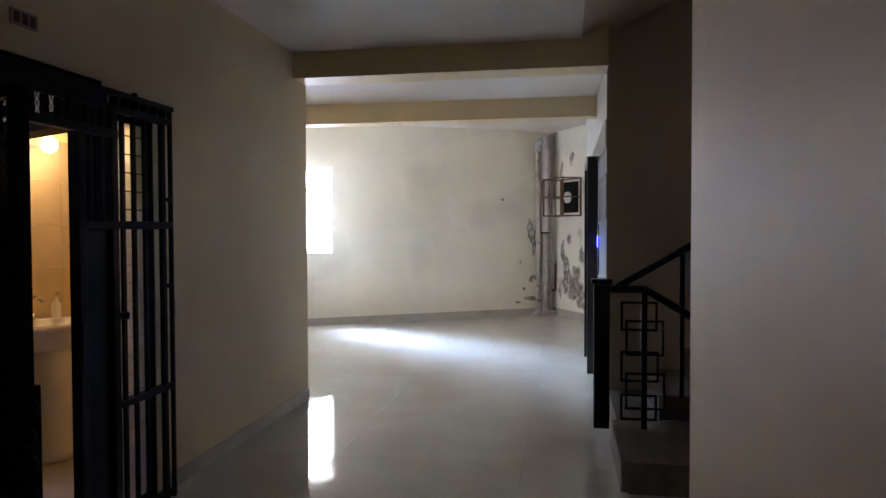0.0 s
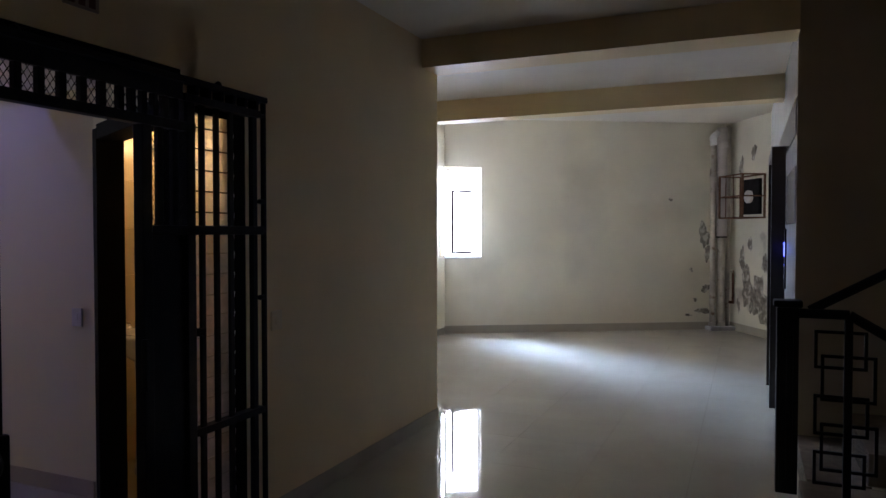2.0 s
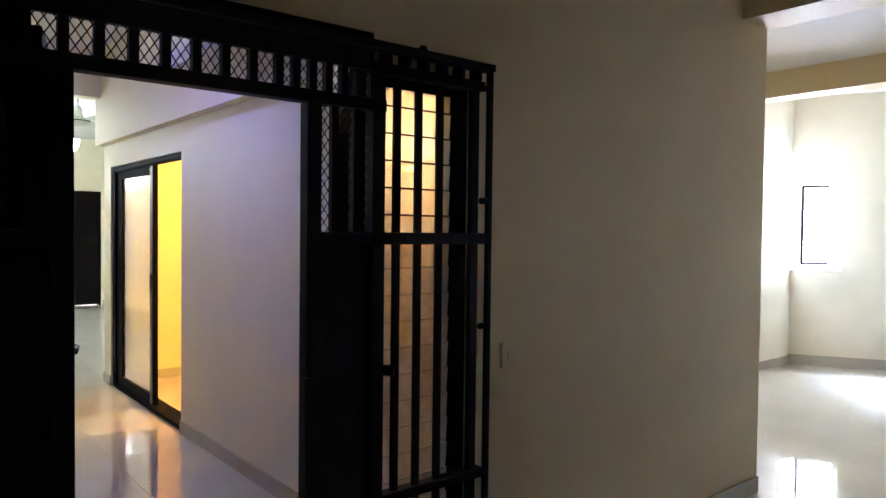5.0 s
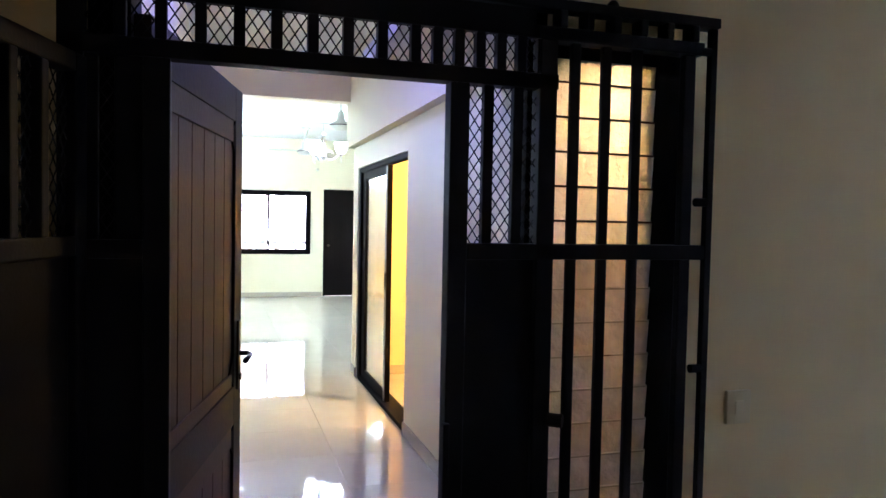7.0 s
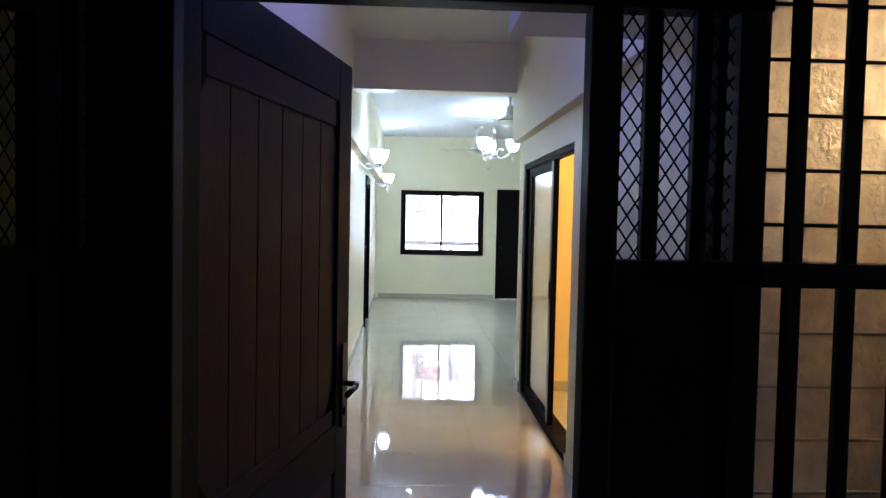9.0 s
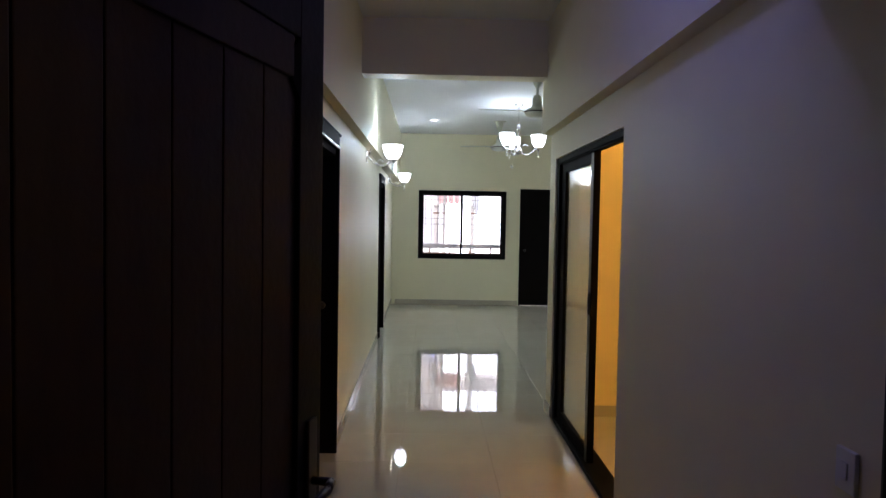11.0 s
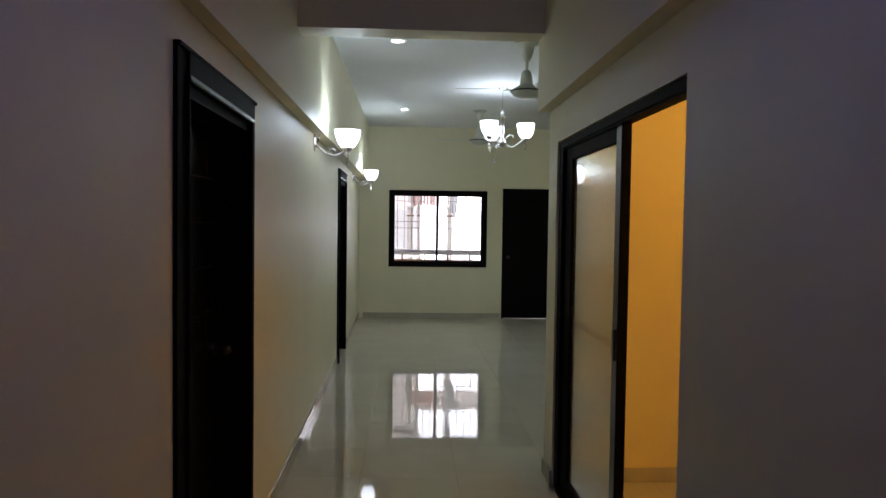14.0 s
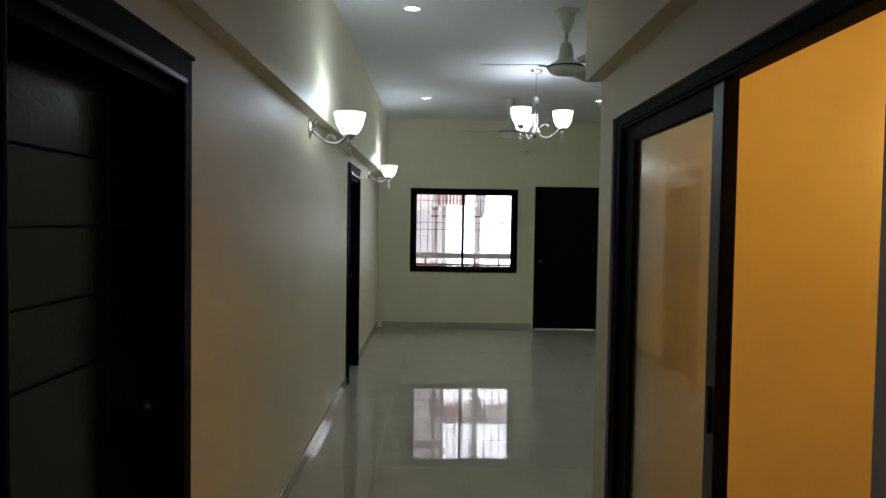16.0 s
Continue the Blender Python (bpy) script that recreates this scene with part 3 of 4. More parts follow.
# ---- figured glass louvres beside the gate ----
louvre = thing("louvre_window", pose(0, 0, 0), "tall window of stacked figured glass louvre panes", "window")
LX = -2.06
for a in ((3.507, 3.513), (3.845, 3.928)):
    part("window_frame", box(B(), LX - 0.025, a[0], 0.0, LX + 0.012, a[1], 2.056, bevel=0.003), M_BLACK, louvre)
part("window_frame", box(B(), LX - 0.025, 3.513, 1.995, LX + 0.012, 3.845, 2.056, bevel=0.003), M_BLACK, louvre)
part("window_frame", box(B(), LX - 0.025, 3.513, 0.0, LX + 0.025, 3.845, 0.06, bevel=0.003), M_BLACK, louvre)
z = 0.074
while z < 1.98:
    h = min(0.093, 1.993 - z)
    bm = B()
    box(bm, -0.003, 3.514, 0, 0.003, 3.844, h + 0.004, bevel=0.001, m=pose(LX + 0.004, 0, z, 0, 5, 0))
    # panes below the middle rail are duller and browner
    low = z + h < 1.52
    part("pane", bm, M_BROWNPANE if low else M_FIGURED, louvre, "dull brown pane" if low else "").visible_shadow = False
    part("pane_clip", box(B(), LX + 0.007, 3.514, z - (0.0018 if low else 0.003), LX + 0.016, 3.844, z + (0.0018 if low else 0.003)), M_PIPE if low else M_WOOD, louvre)
    z += 0.093

# ---- bathroom door frame and fittings ----
bframe = thing("bathroom_door_frame", DIAG, "black wooden bathroom door frame in the slanted wall", "door frame")
part("jamb", box(B(), 0.02, -0.012, 0, 0.10, 0.13, 2.03, bevel=0.004), M_BLACK, bframe)
part("jamb", box(B(), DL - 0.035, 0.0, 0, DL - 0.005, 0.05, 2.03, bevel=0.004), M_BLACK, bframe)
part("head", box(B(), 0.10, -0.012, 1.97, DL - 0.035, 0.13, 2.05, bevel=0.004), M_BLACK, bframe)

BAS = pose(-3.14, 4.47, 0, 0, 0, 90)
basin = thing("washbasin", BAS, "white ceramic pedestal washbasin with a chrome tap", "washbasin")
bm = B()
lathe(bm, [(0.001, 0.68), (0.15, 0.68), (0.25, 0.745), (0.295, 0.82), (0.305, 0.85), (0.30, 0.868), (0.25, 0.868), (0.235, 0.84), (0.15, 0.775), (0.001, 0.765)], seg=32, m=Matrix.Diagonal((1.0, 0.82, 1, 1)))
part("bowl", bm, M_CERAMIC, basin, smooth=True)
bm = B()
lathe(bm, [(0.001, 0), (0.165, 0.0), (0.16, 0.05), (0.14, 0.35), (0.16, 0.70), (0.001, 0.70)], seg=20)
part("pedestal", bm, M_CERAMIC, basin, smooth=True)
bm = B()
tube(bm, [(0, 0.19, 0.86), (0, 0.19, 0.98), (0, 0.17, 1.02), (0, 0.10, 1.03), (0, 0.04, 1.0)], 0.012)
part("tap", bm, M_CHROME, basin, "chrome swan neck tap", True)
for x in (-0.09, 0.09):
    part("tap_knob", ball(B(), (x, 0.18, 0.89), 0.022), M_CHROME, basin)
soap = thing("soap_bottle", BAS @ pose(0.2, 0.10, 0.868), "pale plastic soap bottle on the washbasin", "bottle")
bm = B()
lathe(bm, [(0.001, 0.0), (0.028, 0.0), (0.03, 0.01), (0.03, 0.10), (0.012, 0.12), (0.012, 0.14), (0.001, 0.14)], seg=16)
part("body", bm, M_CERAMIC, soap, smooth=True)
part("pump", tube(B(), [(0, 0, 0.14), (0, 0, 0.17), (0.03, 0, 0.168)], 0.005), M_CHROME, soap, "chrome pump")
# bathroom wall tiles
bw = thing("bathroom_tiling", pose(0, 0, 0), "large warm cream glazed tiles on the bathroom wall", "tiles")
bm0 = box(B(), 0, -0.01, 0, 0.597, 0, 0.297, bevel=0.002)
tile_me = mesh_object("wall_tile", bm0, M_BATHTILE)
tile_me.parent = bw
tile_me.location = (-3.45, 5.619, 0)
for i in range(2):
    for j in range(7):
        if i or j:
            o = new("wall_tile", tile_me.data)
            o.parent = bw
            o.location = (-3.45 + 0.6 * i, 5.619, 0.3 * j)
for i in range(2):
    for j in range(7):
        o = new("wall_tile", tile_me.data)
        o.parent = bw
        o.matrix_basis = pose(-3.459, 4.40 + 0.6 * i, 0.3 * j, 0, 0, 90)
bulb = thing("bathroom_lamp", pose(-3.40, 4.72, 2.04), "lit warm bulb in a bathroom wall holder", "lamp")
part("holder", rod(B(), (-0.048, 0, 0), (0.05, 0, 0), 0.022), M_WHITE, bulb)
part("bulb", ball(B(), (0.09, 0, 0), 0.05, 1.1), M_WARMBULB, bulb, "glowing warm bulb", True)


# ---- inner doors in black frames ----
def inner_door(x0, x1, top, recess, label):
    """A closed black flush door in the south wall between x0 and x1 (frame's outer edges)."""
    t = thing("room_door", SOUTH @ pose(x0, YL, 0), label, "door", "room doors")
    w = x1 - x0
    for a in (0.0, w - 0.10):
        part("architrave", box(B(), a, 0, 0, a + 0.10, 0.014, top, bevel=0.005), M_BLACK, t)
        part("lining", box(B(), a + (0.055 if a == 0 else 0.0), -0.2, 0, a + (0.10 if a == 0 else 0.045), 0, top - 0.1, bevel=0.003), M_BLACK, t)
    part("architrave", box(B(), 0.10, 0, top - 0.10, w - 0.10, 0.022, top, bevel=0.006), M_BLACK, t)
    part("moulding", box(B(), -0.001, 0, top - 0.012, w + 0.001, 0.0245, top + 0.003, bevel=0.004), M_BLACK, t)
    part("bead", box(B(), 0.082, 0.0, top - 0.108, w - 0.082, 0.030, top - 0.084, bevel=0.008), M_LEAF, t)
    for a in (0.082, w - 0.104):
        part("bead", box(B(), a, 0.0, 0.0, a + 0.022, 0.026, top - 0.108, bevel=0.007), M_BLACK, t)
    part("lining", box(B(), 0.10, -0.2, top - 0.145, w - 0.10, 0, top - 0.1, bevel=0.003), M_BLACK, t)
    lf = part("leaf", box(B(), 0.10, -recess - 0.04, 0.006, w - 0.10, -recess, top - 0.145, bevel=0.003), M_LEAF, t, "polished black flush leaf")
    for k, z in enumerate((1.18, 1.37, 1.56, 1.75)):
        part("inlay_strip", box(B(), 0.14 + 0.05 * (k % 2), -recess - 0.001, z, w - 0.14, -recess + 0.004, z + 0.007), M_BLACK, lf)
    part("inlay_strip", box(B(), 0.30, -recess - 0.001, 0.95, 0.307, -recess + 0.004, 1.93), M_BLACK, lf)
    part("rose", rod(B(), (0.17, -recess, 1.0), (0.17, -recess + 0.012, 1.0), 0.03, seg=20), M_KNOB, lf, "aged nickel rose")
    part("knob", ball(B(), (0.17, -recess + 0.055, 1.0), 0.028, 0.9), M_KNOB, lf, "aged nickel door knob", True)
    part("knob_neck", rod(B(), (0.17, -recess + 0.01, 1.0), (0.17, -recess + 0.04, 1.0), 0.012), M_KNOB, lf)
    return t


inner_door(-6.368, -5.232, 2.12, 0.13, "closed black stained room door in a moulded frame")
inner_door(-11.835, -10.755, 2.155, 0.13, "closed black stained door between two wall lamps")

# balcony door
bd = thing("balcony_door", pose(XW, 4.64, 0), "closed plain black door beside the window", "door")
part("leaf", box(B(), -0.06, 0.03, 0.012, -0.012, 0.96, 2.13, bevel=0.003), M_BLACK, bd)
for a in (0.0, 0.96):
    part("jamb", box(B(), -0.2, a, 0, 0.004, a + 0.03, 2.163, bevel=0.002), M_BLACK, bd)
part("head", box(B(), -0.2, 0.03, 2.13, 0.004, 0.96, 2.163, bevel=0.002), M_BLACK, bd)
part("knob", ball(B(), (0.03, 0.10, 1.03), 0.026), M_KNOB, bd, "aged nickel knob", True)
part("rose", rod(B(), (-0.012, 0.10, 1.03), (0.01, 0.10, 1.03), 0.022), M_KNOB, bd)

# ---- sliding door to the kitchen ----
sl = thing("sliding_door", pose(0, YR, 0), "dark framed sliding door with frosted glass, half open", "sliding door")
X0, X1, TOP = -7.18, -5.225, 2.062
part("outer_frame", box(B(), X0, 0.012, 0, X0 + 0.09, 0.15, TOP, bevel=0.004), M_BLACK, sl)
part("outer_frame", box(B(), X1 - 0.055, 0.03, 0, X1 - 0.024, 0.148, TOP - 0.012, bevel=0.004), M_BLACK, sl)
part("head_track", box(B(), X0 + 0.09, 0.010, TOP - 0.043, X1 - 0.024, 0.08, TOP, bevel=0.004), M_BLACK, sl)
part("head_lining", box(B(), X0 + 0.09, 0.08, TOP - 0.015, X1 - 0.056, 0.152, TOP, bevel=0.003), M_BLACK, sl)
part("track_lip", box(B(), X0 + 0.09, 0.018, TOP - 0.052, X1 - 0.06, 0.026, TOP - 0.043, bevel=0.002), M_BLACK, sl)
part("floor_track", box(B(), X0 + 0.09, 0.004, 0, X1 - 0.056, 0.15, 0.035, bevel=0.004), M_BLACK, sl)
a, b, y = X0 + 0.09, -6.03, 0.035
ST = TOP - 0.043
sash = part("sash", box(B(), a, y, 0.035, a + 0.14, y + 0.04, ST, bevel=0.003), M_BLACK, sl)
# reflected light is painted into the stile's grey front; its edge stays black
part("sash_stile", box(B(), b - 0.085, y, 0.035, b - 0.008, y + 0.04, ST, bevel=0.003), M_SASH, sash, "stile painted grey for its reflected sheen")
part("sash_edge", box(B(), b - 0.008, y - 0.002, 0.035, b, y + 0.042, ST, bevel=0.002), M_BLACK, sash)
part("sash_rail", box(B(), a + 0.14, y, 0.035, b - 0.085, y + 0.04, 0.11, bevel=0.003), M_BLACK, sash)
part("sash_rail", box(B(), a + 0.14, y, ST - 0.075, b - 0.085, y + 0.04, ST, bevel=0.003), M_BLACK, sash)
part("pane", box(B(), a + 0.135, y + 0.016, 0.105, b - 0.08, y + 0.022, ST - 0.07), M_FROST, sash, "frosted glass pane").visible_shadow = False
part("pull_handle", box(B(), b - 0.06, y - 0.010, 0.98, b - 0.03, y + 0.001, 1.12, bevel=0.004), M_DARKMETAL, sash, "dark recessed pull")

# ---- living room window ----
win = thing("window_living", pose(XW, 0, 0), "black framed sliding window with clear glass", "window")
WY0, WY1, WZ0, WZ1 = 2.762, 4.383, 0.852, 2.113
for b in ((-0.10, WY0, WZ0, 0.012, WY0 + 0.06, WZ1), (-0.10, WY1 - 0.06, WZ0, 0.012, WY1, WZ1),
          (-0.10, WY0 + 0.06, WZ1 - 0.07, 0.012, WY1 - 0.06, WZ1), (-0.10, WY0 + 0.06, WZ0, 0.012, WY1 - 0.06, WZ0 + 0.06)):
    part("window_frame", box(B(), *b, bevel=0.004), M_BLACK, win)
ymid = (WY0 + WY1) / 2 - 0.015
for a, b, x in ((WY0 + 0.06, ymid + 0.02, -0.05), (ymid - 0.02, WY1 - 0.06, -0.085)):
    s = part("sash", box(B(), x, a, WZ0 + 0.06, x + 0.03, a + 0.035, WZ1 - 0.07, bevel=0.003), M_BLACK, win)
    part("sash_stile", box(B(), x, b - 0.035, WZ0 + 0.06, x + 0.03, b, WZ1 - 0.07, bevel=0.003), M_BLACK, s)
    part("sash_rail", box(B(), x, a + 0.035, WZ0 + 0.06, x + 0.03, b - 0.035, WZ0 + 0.09, bevel=0.003), M_BLACK, s)
    part("sash_rail", box(B(), x, a + 0.035, WZ1 - 0.095, x + 0.03, b - 0.035, WZ1 - 0.07, bevel=0.003), M_BLACK, s)
    part("pane", box(B(), x + 0.012, a + 0.033, WZ0 + 0.088, x + 0.017, b - 0.033, WZ1 - 0.093), M_GLASS, s, "clear glass pane").visible_shadow = False
part("catch", box(B(), -0.02, ymid - 0.012, 1.45, 0.012, ymid + 0.012, 1.53, bevel=0.003), M_DARKMETAL, win)


# ---- lamps ----
def sconce(x):
    t = thing("wall_lamp", SOUTH @ pose(x, YL, 2.2), "lit wall lamp with white glass bowl and chrome arm", "wall lamp", "wall lamps")
    bm = B()
    lathe(bm, [(0.001, 0.0), (0.045, 0.0), (0.042, 0.012), (0.02, 0.02), (0.001, 0.022)], seg=24, m=pose(0, 0, 0, -90, 0, 0) @ Matrix.Diagonal((1, 1.7, 1, 1)))
    part("wall_plate", bm, M_CHROME, t, "oval chrome wall plate", True)
    bm = B()
    pts = [(0, 0.02 + 0.25 * s, -0.02 - 0.10 * math.sin(s * math.pi * 0.85) + 0.03 * s) for s in [i / 20 for i in range(21)]]
    tube(bm, pts, 0.009)
    part("scroll", tube(B(), [(0, 0.03, 0.0), (0, 0.045, 0.06), (0, 0.075, 0.10), (0, 0.06, 0.12)], 0.006), M_CHROME, t, "thin chrome scroll", True)
    part("scroll", tube(B(), [(0, 0.14 + 0.03 * math.cos(k), -0.075 + 0.03 * math.sin(k)) for k in [i * 0.7 for i in range(8)]], 0.005), M_CHROME, t, "thin chrome scroll", True)
    part("arm", bm, M_CHROME, t, "curved chrome arm", True)
    bm = B()
    lathe(bm, [(0.012, -0.08), (0.03, -0.06), (0.045, -0.045), (0.035, -0.03), (0.012, -0.03)], at=(0, 0.265, 0), seg=20)
    part("cup", bm, M_CHROME, t, smooth=True)
    bm = B()
    lathe(bm, [(0.030, -0.045), (0.058, -0.028), (0.086, 0.02), (0.104, 0.095), (0.102, 0.10), (0.097, 0.095), (0.08, 0.024), (0.054, -0.018), (0.026, -0.036)], at=(0, 0.265, 0))
    part("shade", bm, M_BULB, t, "glowing white glass bowl", True)
    for k, z in enumerate((-0.10, -0.13, -0.165)):
        part("crystal_drop", ball(B(), (0, 0.265, z), 0.011 + 0.003 * (k == 2), 1.3, 8, 6), M_CRYSTAL, t, "clear crystal drop")
    return t


sc = sconce(-8.65)
copy_thing(sc, SOUTH @ pose(-12.9, YL, 2.2))

CH = pose(-11.15, 4.15, 0)
ch = thing("chandelier", CH, "lit chrome chandelier with white glass bowls and crystals", "chandelier")
bm = B()
lathe(bm, [(0.001, 3.149), (0.065, 3.149), (0.06, 3.13), (0.02, 3.115), (0.001, 3.11)], seg=24)
part("canopy", bm, M_CHROME, ch, smooth=True)
part("rod", rod(B(), (0, 0, 2.86), (0, 0, 3.12), 0.006), M_CHROME, ch)
bm = B()
lathe(bm, [(0.008, 2.88), (0.026, 2.87), (0.03, 2.80), (0.024, 2.70), (0.030, 2.62), (0.018, 2.58), (0.05, 2.53), (0.055, 2.50), (0.03, 2.47), (0.001, 2.46)], seg=20)
part("column", bm, M_CHROME, ch, "chrome column", True)
for k in range(3):
    a = math.radians(80 + 120 * k)
    c, s_ = math.cos(a), math.sin(a)
    bm = B()
    tube(bm, [(c * r, s_ * r, z) for r, z in [(0.03 + 0.24 * s, 2.50 - 0.045 * math.sin(s * 4.2) + 0.03 * s) for s in [i / 14 for i in range(15)]]], 0.008)
    part("scroll", tube(B(), [(c * r, s_ * r, z) for r, z in ((0.03, 2.55), (0.08, 2.60), (0.12, 2.60), (0.13, 2.565))], 0.005), M_CHROME, ch, "thin chrome scroll", True)
    part("arm", bm, M_CHROME, ch, "curved chrome arm", True)
    bm = B()
    lathe(bm, [(0.03, 2.562), (0.062, 2.58), (0.088, 2.63), (0.103, 2.725), (0.100, 2.73), (0.096, 2.725), (0.082, 2.632), (0.058, 2.588), (0.027, 2.572)], at=(c * 0.27, s_ * 0.27, 0))
    part("cup", lathe(B(), [(0.008, 2.525), (0.03, 2.54), (0.04, 2.56), (0.03, 2.572), (0.01, 2.572)], at=(c * 0.27, s_ * 0.27, 0), seg=16), M_CHROME, ch, smooth=True)
    part("shade", bm, M_BULB, ch, "glowing white glass bowl", True)
    for z in (2.515, 2.48, 2.445):
        part("crystal_drop", ball(B(), (c * 0.27, s_ * 0.27, z), 0.011, 1.3, 8, 6), M_CRYSTAL, ch, "clear crystal drop")
part("crystal_ball", ball(B(), (0, -0.083, 2.307), 0.022, 1.0), M_CRYSTAL, ch, "clear crystal ball")
part("finial_wire", rod(B(), (0, -0.083, 2.32), (0, -0.03, 2.49), 0.0012, seg=6), M_CHROME, ch)


def fan(x, y, turn):
    t = thing("ceiling_fan", pose(x, y, 0, 0, 0, turn), "cream enamelled ceiling fan with three blades", "ceiling fan", "ceiling fans")
    bm = B()
    lathe(bm, [(0.001, 3.149), (0.10, 3.149), (0.099, 3.141), (0.062, 3.134), (0.057, 3.09), (0.042, 3.035), (0.022, 3.0), (0.001, 2.992)], seg=28)
    part("canopy", bm, M_FAN, t, smooth=True)
    part("downrod", rod(B(), (0, 0, 2.91), (0, 0, 3.01), 0.013), M_FAN, t)
    bm = B()
    lathe(bm, [(0.001, 2.927), (0.03, 2.92), (0.045, 2.897), (0.053, 2.85), (0.057, 2.80), (0.075, 2.786), (0.112, 2.764), (0.135, 2.747), (0.138, 2.737), (0.13, 2.722), (0.115, 2.70), (0.07, 2.682), (0.001, 2.676)], seg=32)
    part("motor", bm, M_FAN, t, "bell shaped cream motor housing", True)
    bm = B()
    lathe(bm, [(0.1385, 2.745), (0.1405, 2.742), (0.1405, 2.736), (0.1385, 2.733)], seg=32)
    part("trim_band", bm, M_DARKMETAL, t, "thin dark band")
    for k in range(3):
        m = pose(0, 0, 0, 0, 0, 120 * k)
        bm = B()
        box(bm, 0.10, -0.02, 2.745, 0.20, 0.02, 2.753, m=m)
        iron = part("blade_iron", bm, M_FAN, t)
        bm = B()
        mm = m @ pose(0, 0, 2.755, -11, 0, 0)
        vs = []
        for xx, ww in ((0.17, 0.05), (0.30, 0.07), (0.55, 0.065), (0.60, 0.05), (0.62, 0.03)):
            vs.append([mm @ Vector((xx, s * ww, dz)) for dz in (0.0, 0.005) for s in (-1, 1)])
        q = [[bm.verts.new(c) for c in r] for r in vs]
        for a, b in zip(q, q[1:]):
            for i, j in ((0, 1), (1, 3), (3, 2), (2, 0)):
                bm.faces.new((a[i], a[j], b[j], b[i]))
        bm.faces.new((q[0][0], q[0][1], q[0][3], q[0][2]))
        bm.faces.new((q[-1][0], q[-1][2], q[-1][3], q[-1][1]))
        part("blade", bm, M_FAN, t)
    return t


fan(-9.20, 4.10, 268)
fan(-12.87, 4.06, 20)


def downlight(x, y, z):
    t = thing("downlight", pose(x, y, z), "lit round recessed ceiling downlight", "downlight", "ceiling downlights")
    bm = B()
    lathe(bm, [(0.075, -0.001), (0.075, -0.008), (0.058, -0.010), (0.052, -0.004), (0.052, -0.001)], seg=28)
    part("trim_ring", bm, M_WHITE, t, smooth=True)
    part("lens", rod(B(), (0, 0, -0.006), (0, 0, -0.002), 0.051, seg=24), M_SPOT, t, "glowing lens")
    return t


dl = downlight(-9.19, 2.97, ZC)
for x, y in ((-12.84, 3.01), (-12.84, 5.18), (-9.19, 5.18)):
    copy_thing(dl, pose(x, y, ZC))
lob = thing("ceiling_lamp_base", pose(-1.66, 9.9, 3.10), "unlit grey ceiling lamp base in the lobby", "lamp")
bm = B()
lathe(bm, [(0.001, -0.07), (0.05, -0.065), (0.09, -0.03), (0.10, 0.0)], seg=24)
part("dome", bm, M_DARKMETAL, lob, smooth=True)


# ---- switches and plaque ----
def switch(m, w, h, label, mat=M_WHITE):
    t = thing("switch_plate", m, label, "switch")
    part("plate", box(B(), -w / 2, -0.012, -h / 2, w / 2, 0.0, h / 2, bevel=0.003), mat, t)
    part("rocker", box(B(), -w / 6, -0.016, -h / 5, w / 6, -0.011, h / 5, bevel=0.002), mat, t)


switch(pose(XF, 4.155, 1.02, 0, 0, 90), 0.085, 0.10, "yellowed cream plastic bell switch on the lobby wall", M_YELLOWED)
switch(pose(-3.235, YR, 1.0), 0.075, 0.10, "white plastic light switch in the corridor")
pl = thing("number_plaque", pose(XF, 3.02, 2.318, 0, 0, 90), "small brown door number plaque with dark letters", "plaque")
part("plate", box(B(), -0.075, -0.008, -0.033, 0.075, 0.0, 0.033, bevel=0.002), M_PLATE, pl)
for a in (-0.058, -0.014, 0.03):
    part("letter", box(B(), a, -0.010, -0.022, a + 0.028, -0.007, 0.022), M_INK, pl)

# ---- lift ----
lift = thing("lift_door", pose(0.465, 7.65, 0), "dark grey steel lift door in a black frame", "lift door")
for a in (-0.02, 0.93):
    part("frame_post", box(B(), -0.105, a, 0, 0.14, a + 0.07, 2.18, bevel=0.004), M_DARKMETAL, lift)
part("frame_head", box(B(), -0.105, 0.05, 2.11, 0.14, 0.93, 2.18, bevel=0.004), M_DARKMETAL, lift)
for a in (0.05, 0.491):
    part("door_panel", box(B(), 0.06, a, 0.01, 0.10, a + 0.438, 2.12, bevel=0.003), M_DARKMETAL, lift)
pan = thing("lift_call_panel", pose(0.465, 7.43, 1.26), "slim black lift call panel with blue indicator", "panel")
part("plate", box(B(), -0.012, -0.05, -0.24, 0, 0.05, 0.24, bevel=0.004), M_STEEL, pan)
part("indicator", box(B(), -0.016, -0.025, 0.02, -0.011, 0.025, 0.13), M_INDICATOR, pan, "glowing blue display")
for z in (-0.06, -0.14):
    part("button", rod(B(), (-0.012, 0, z), (-0.018, 0, z), 0.016), M_CHROME, pan)
# darker marble inlays round the lift
for k, (y0, z0, y1, z1) in enumerate(((6.26, 2.10, 8.9, 2.34), (6.26, 1.53, 7.36, 1.90), (8.70, 1.55, 9.6, 1.70), (8.70, 1.74, 9.6, 1.90), (8.70, 0.65, 9.6, 1.02), (6.26, 0.50, 7.60, 0.86))):
    o = structure("marble_inlay", [(0.457, y0, z0, 0.4655, y1, z1)], M_MARBLE_D, "grey marble band in the lift wall", "trim")

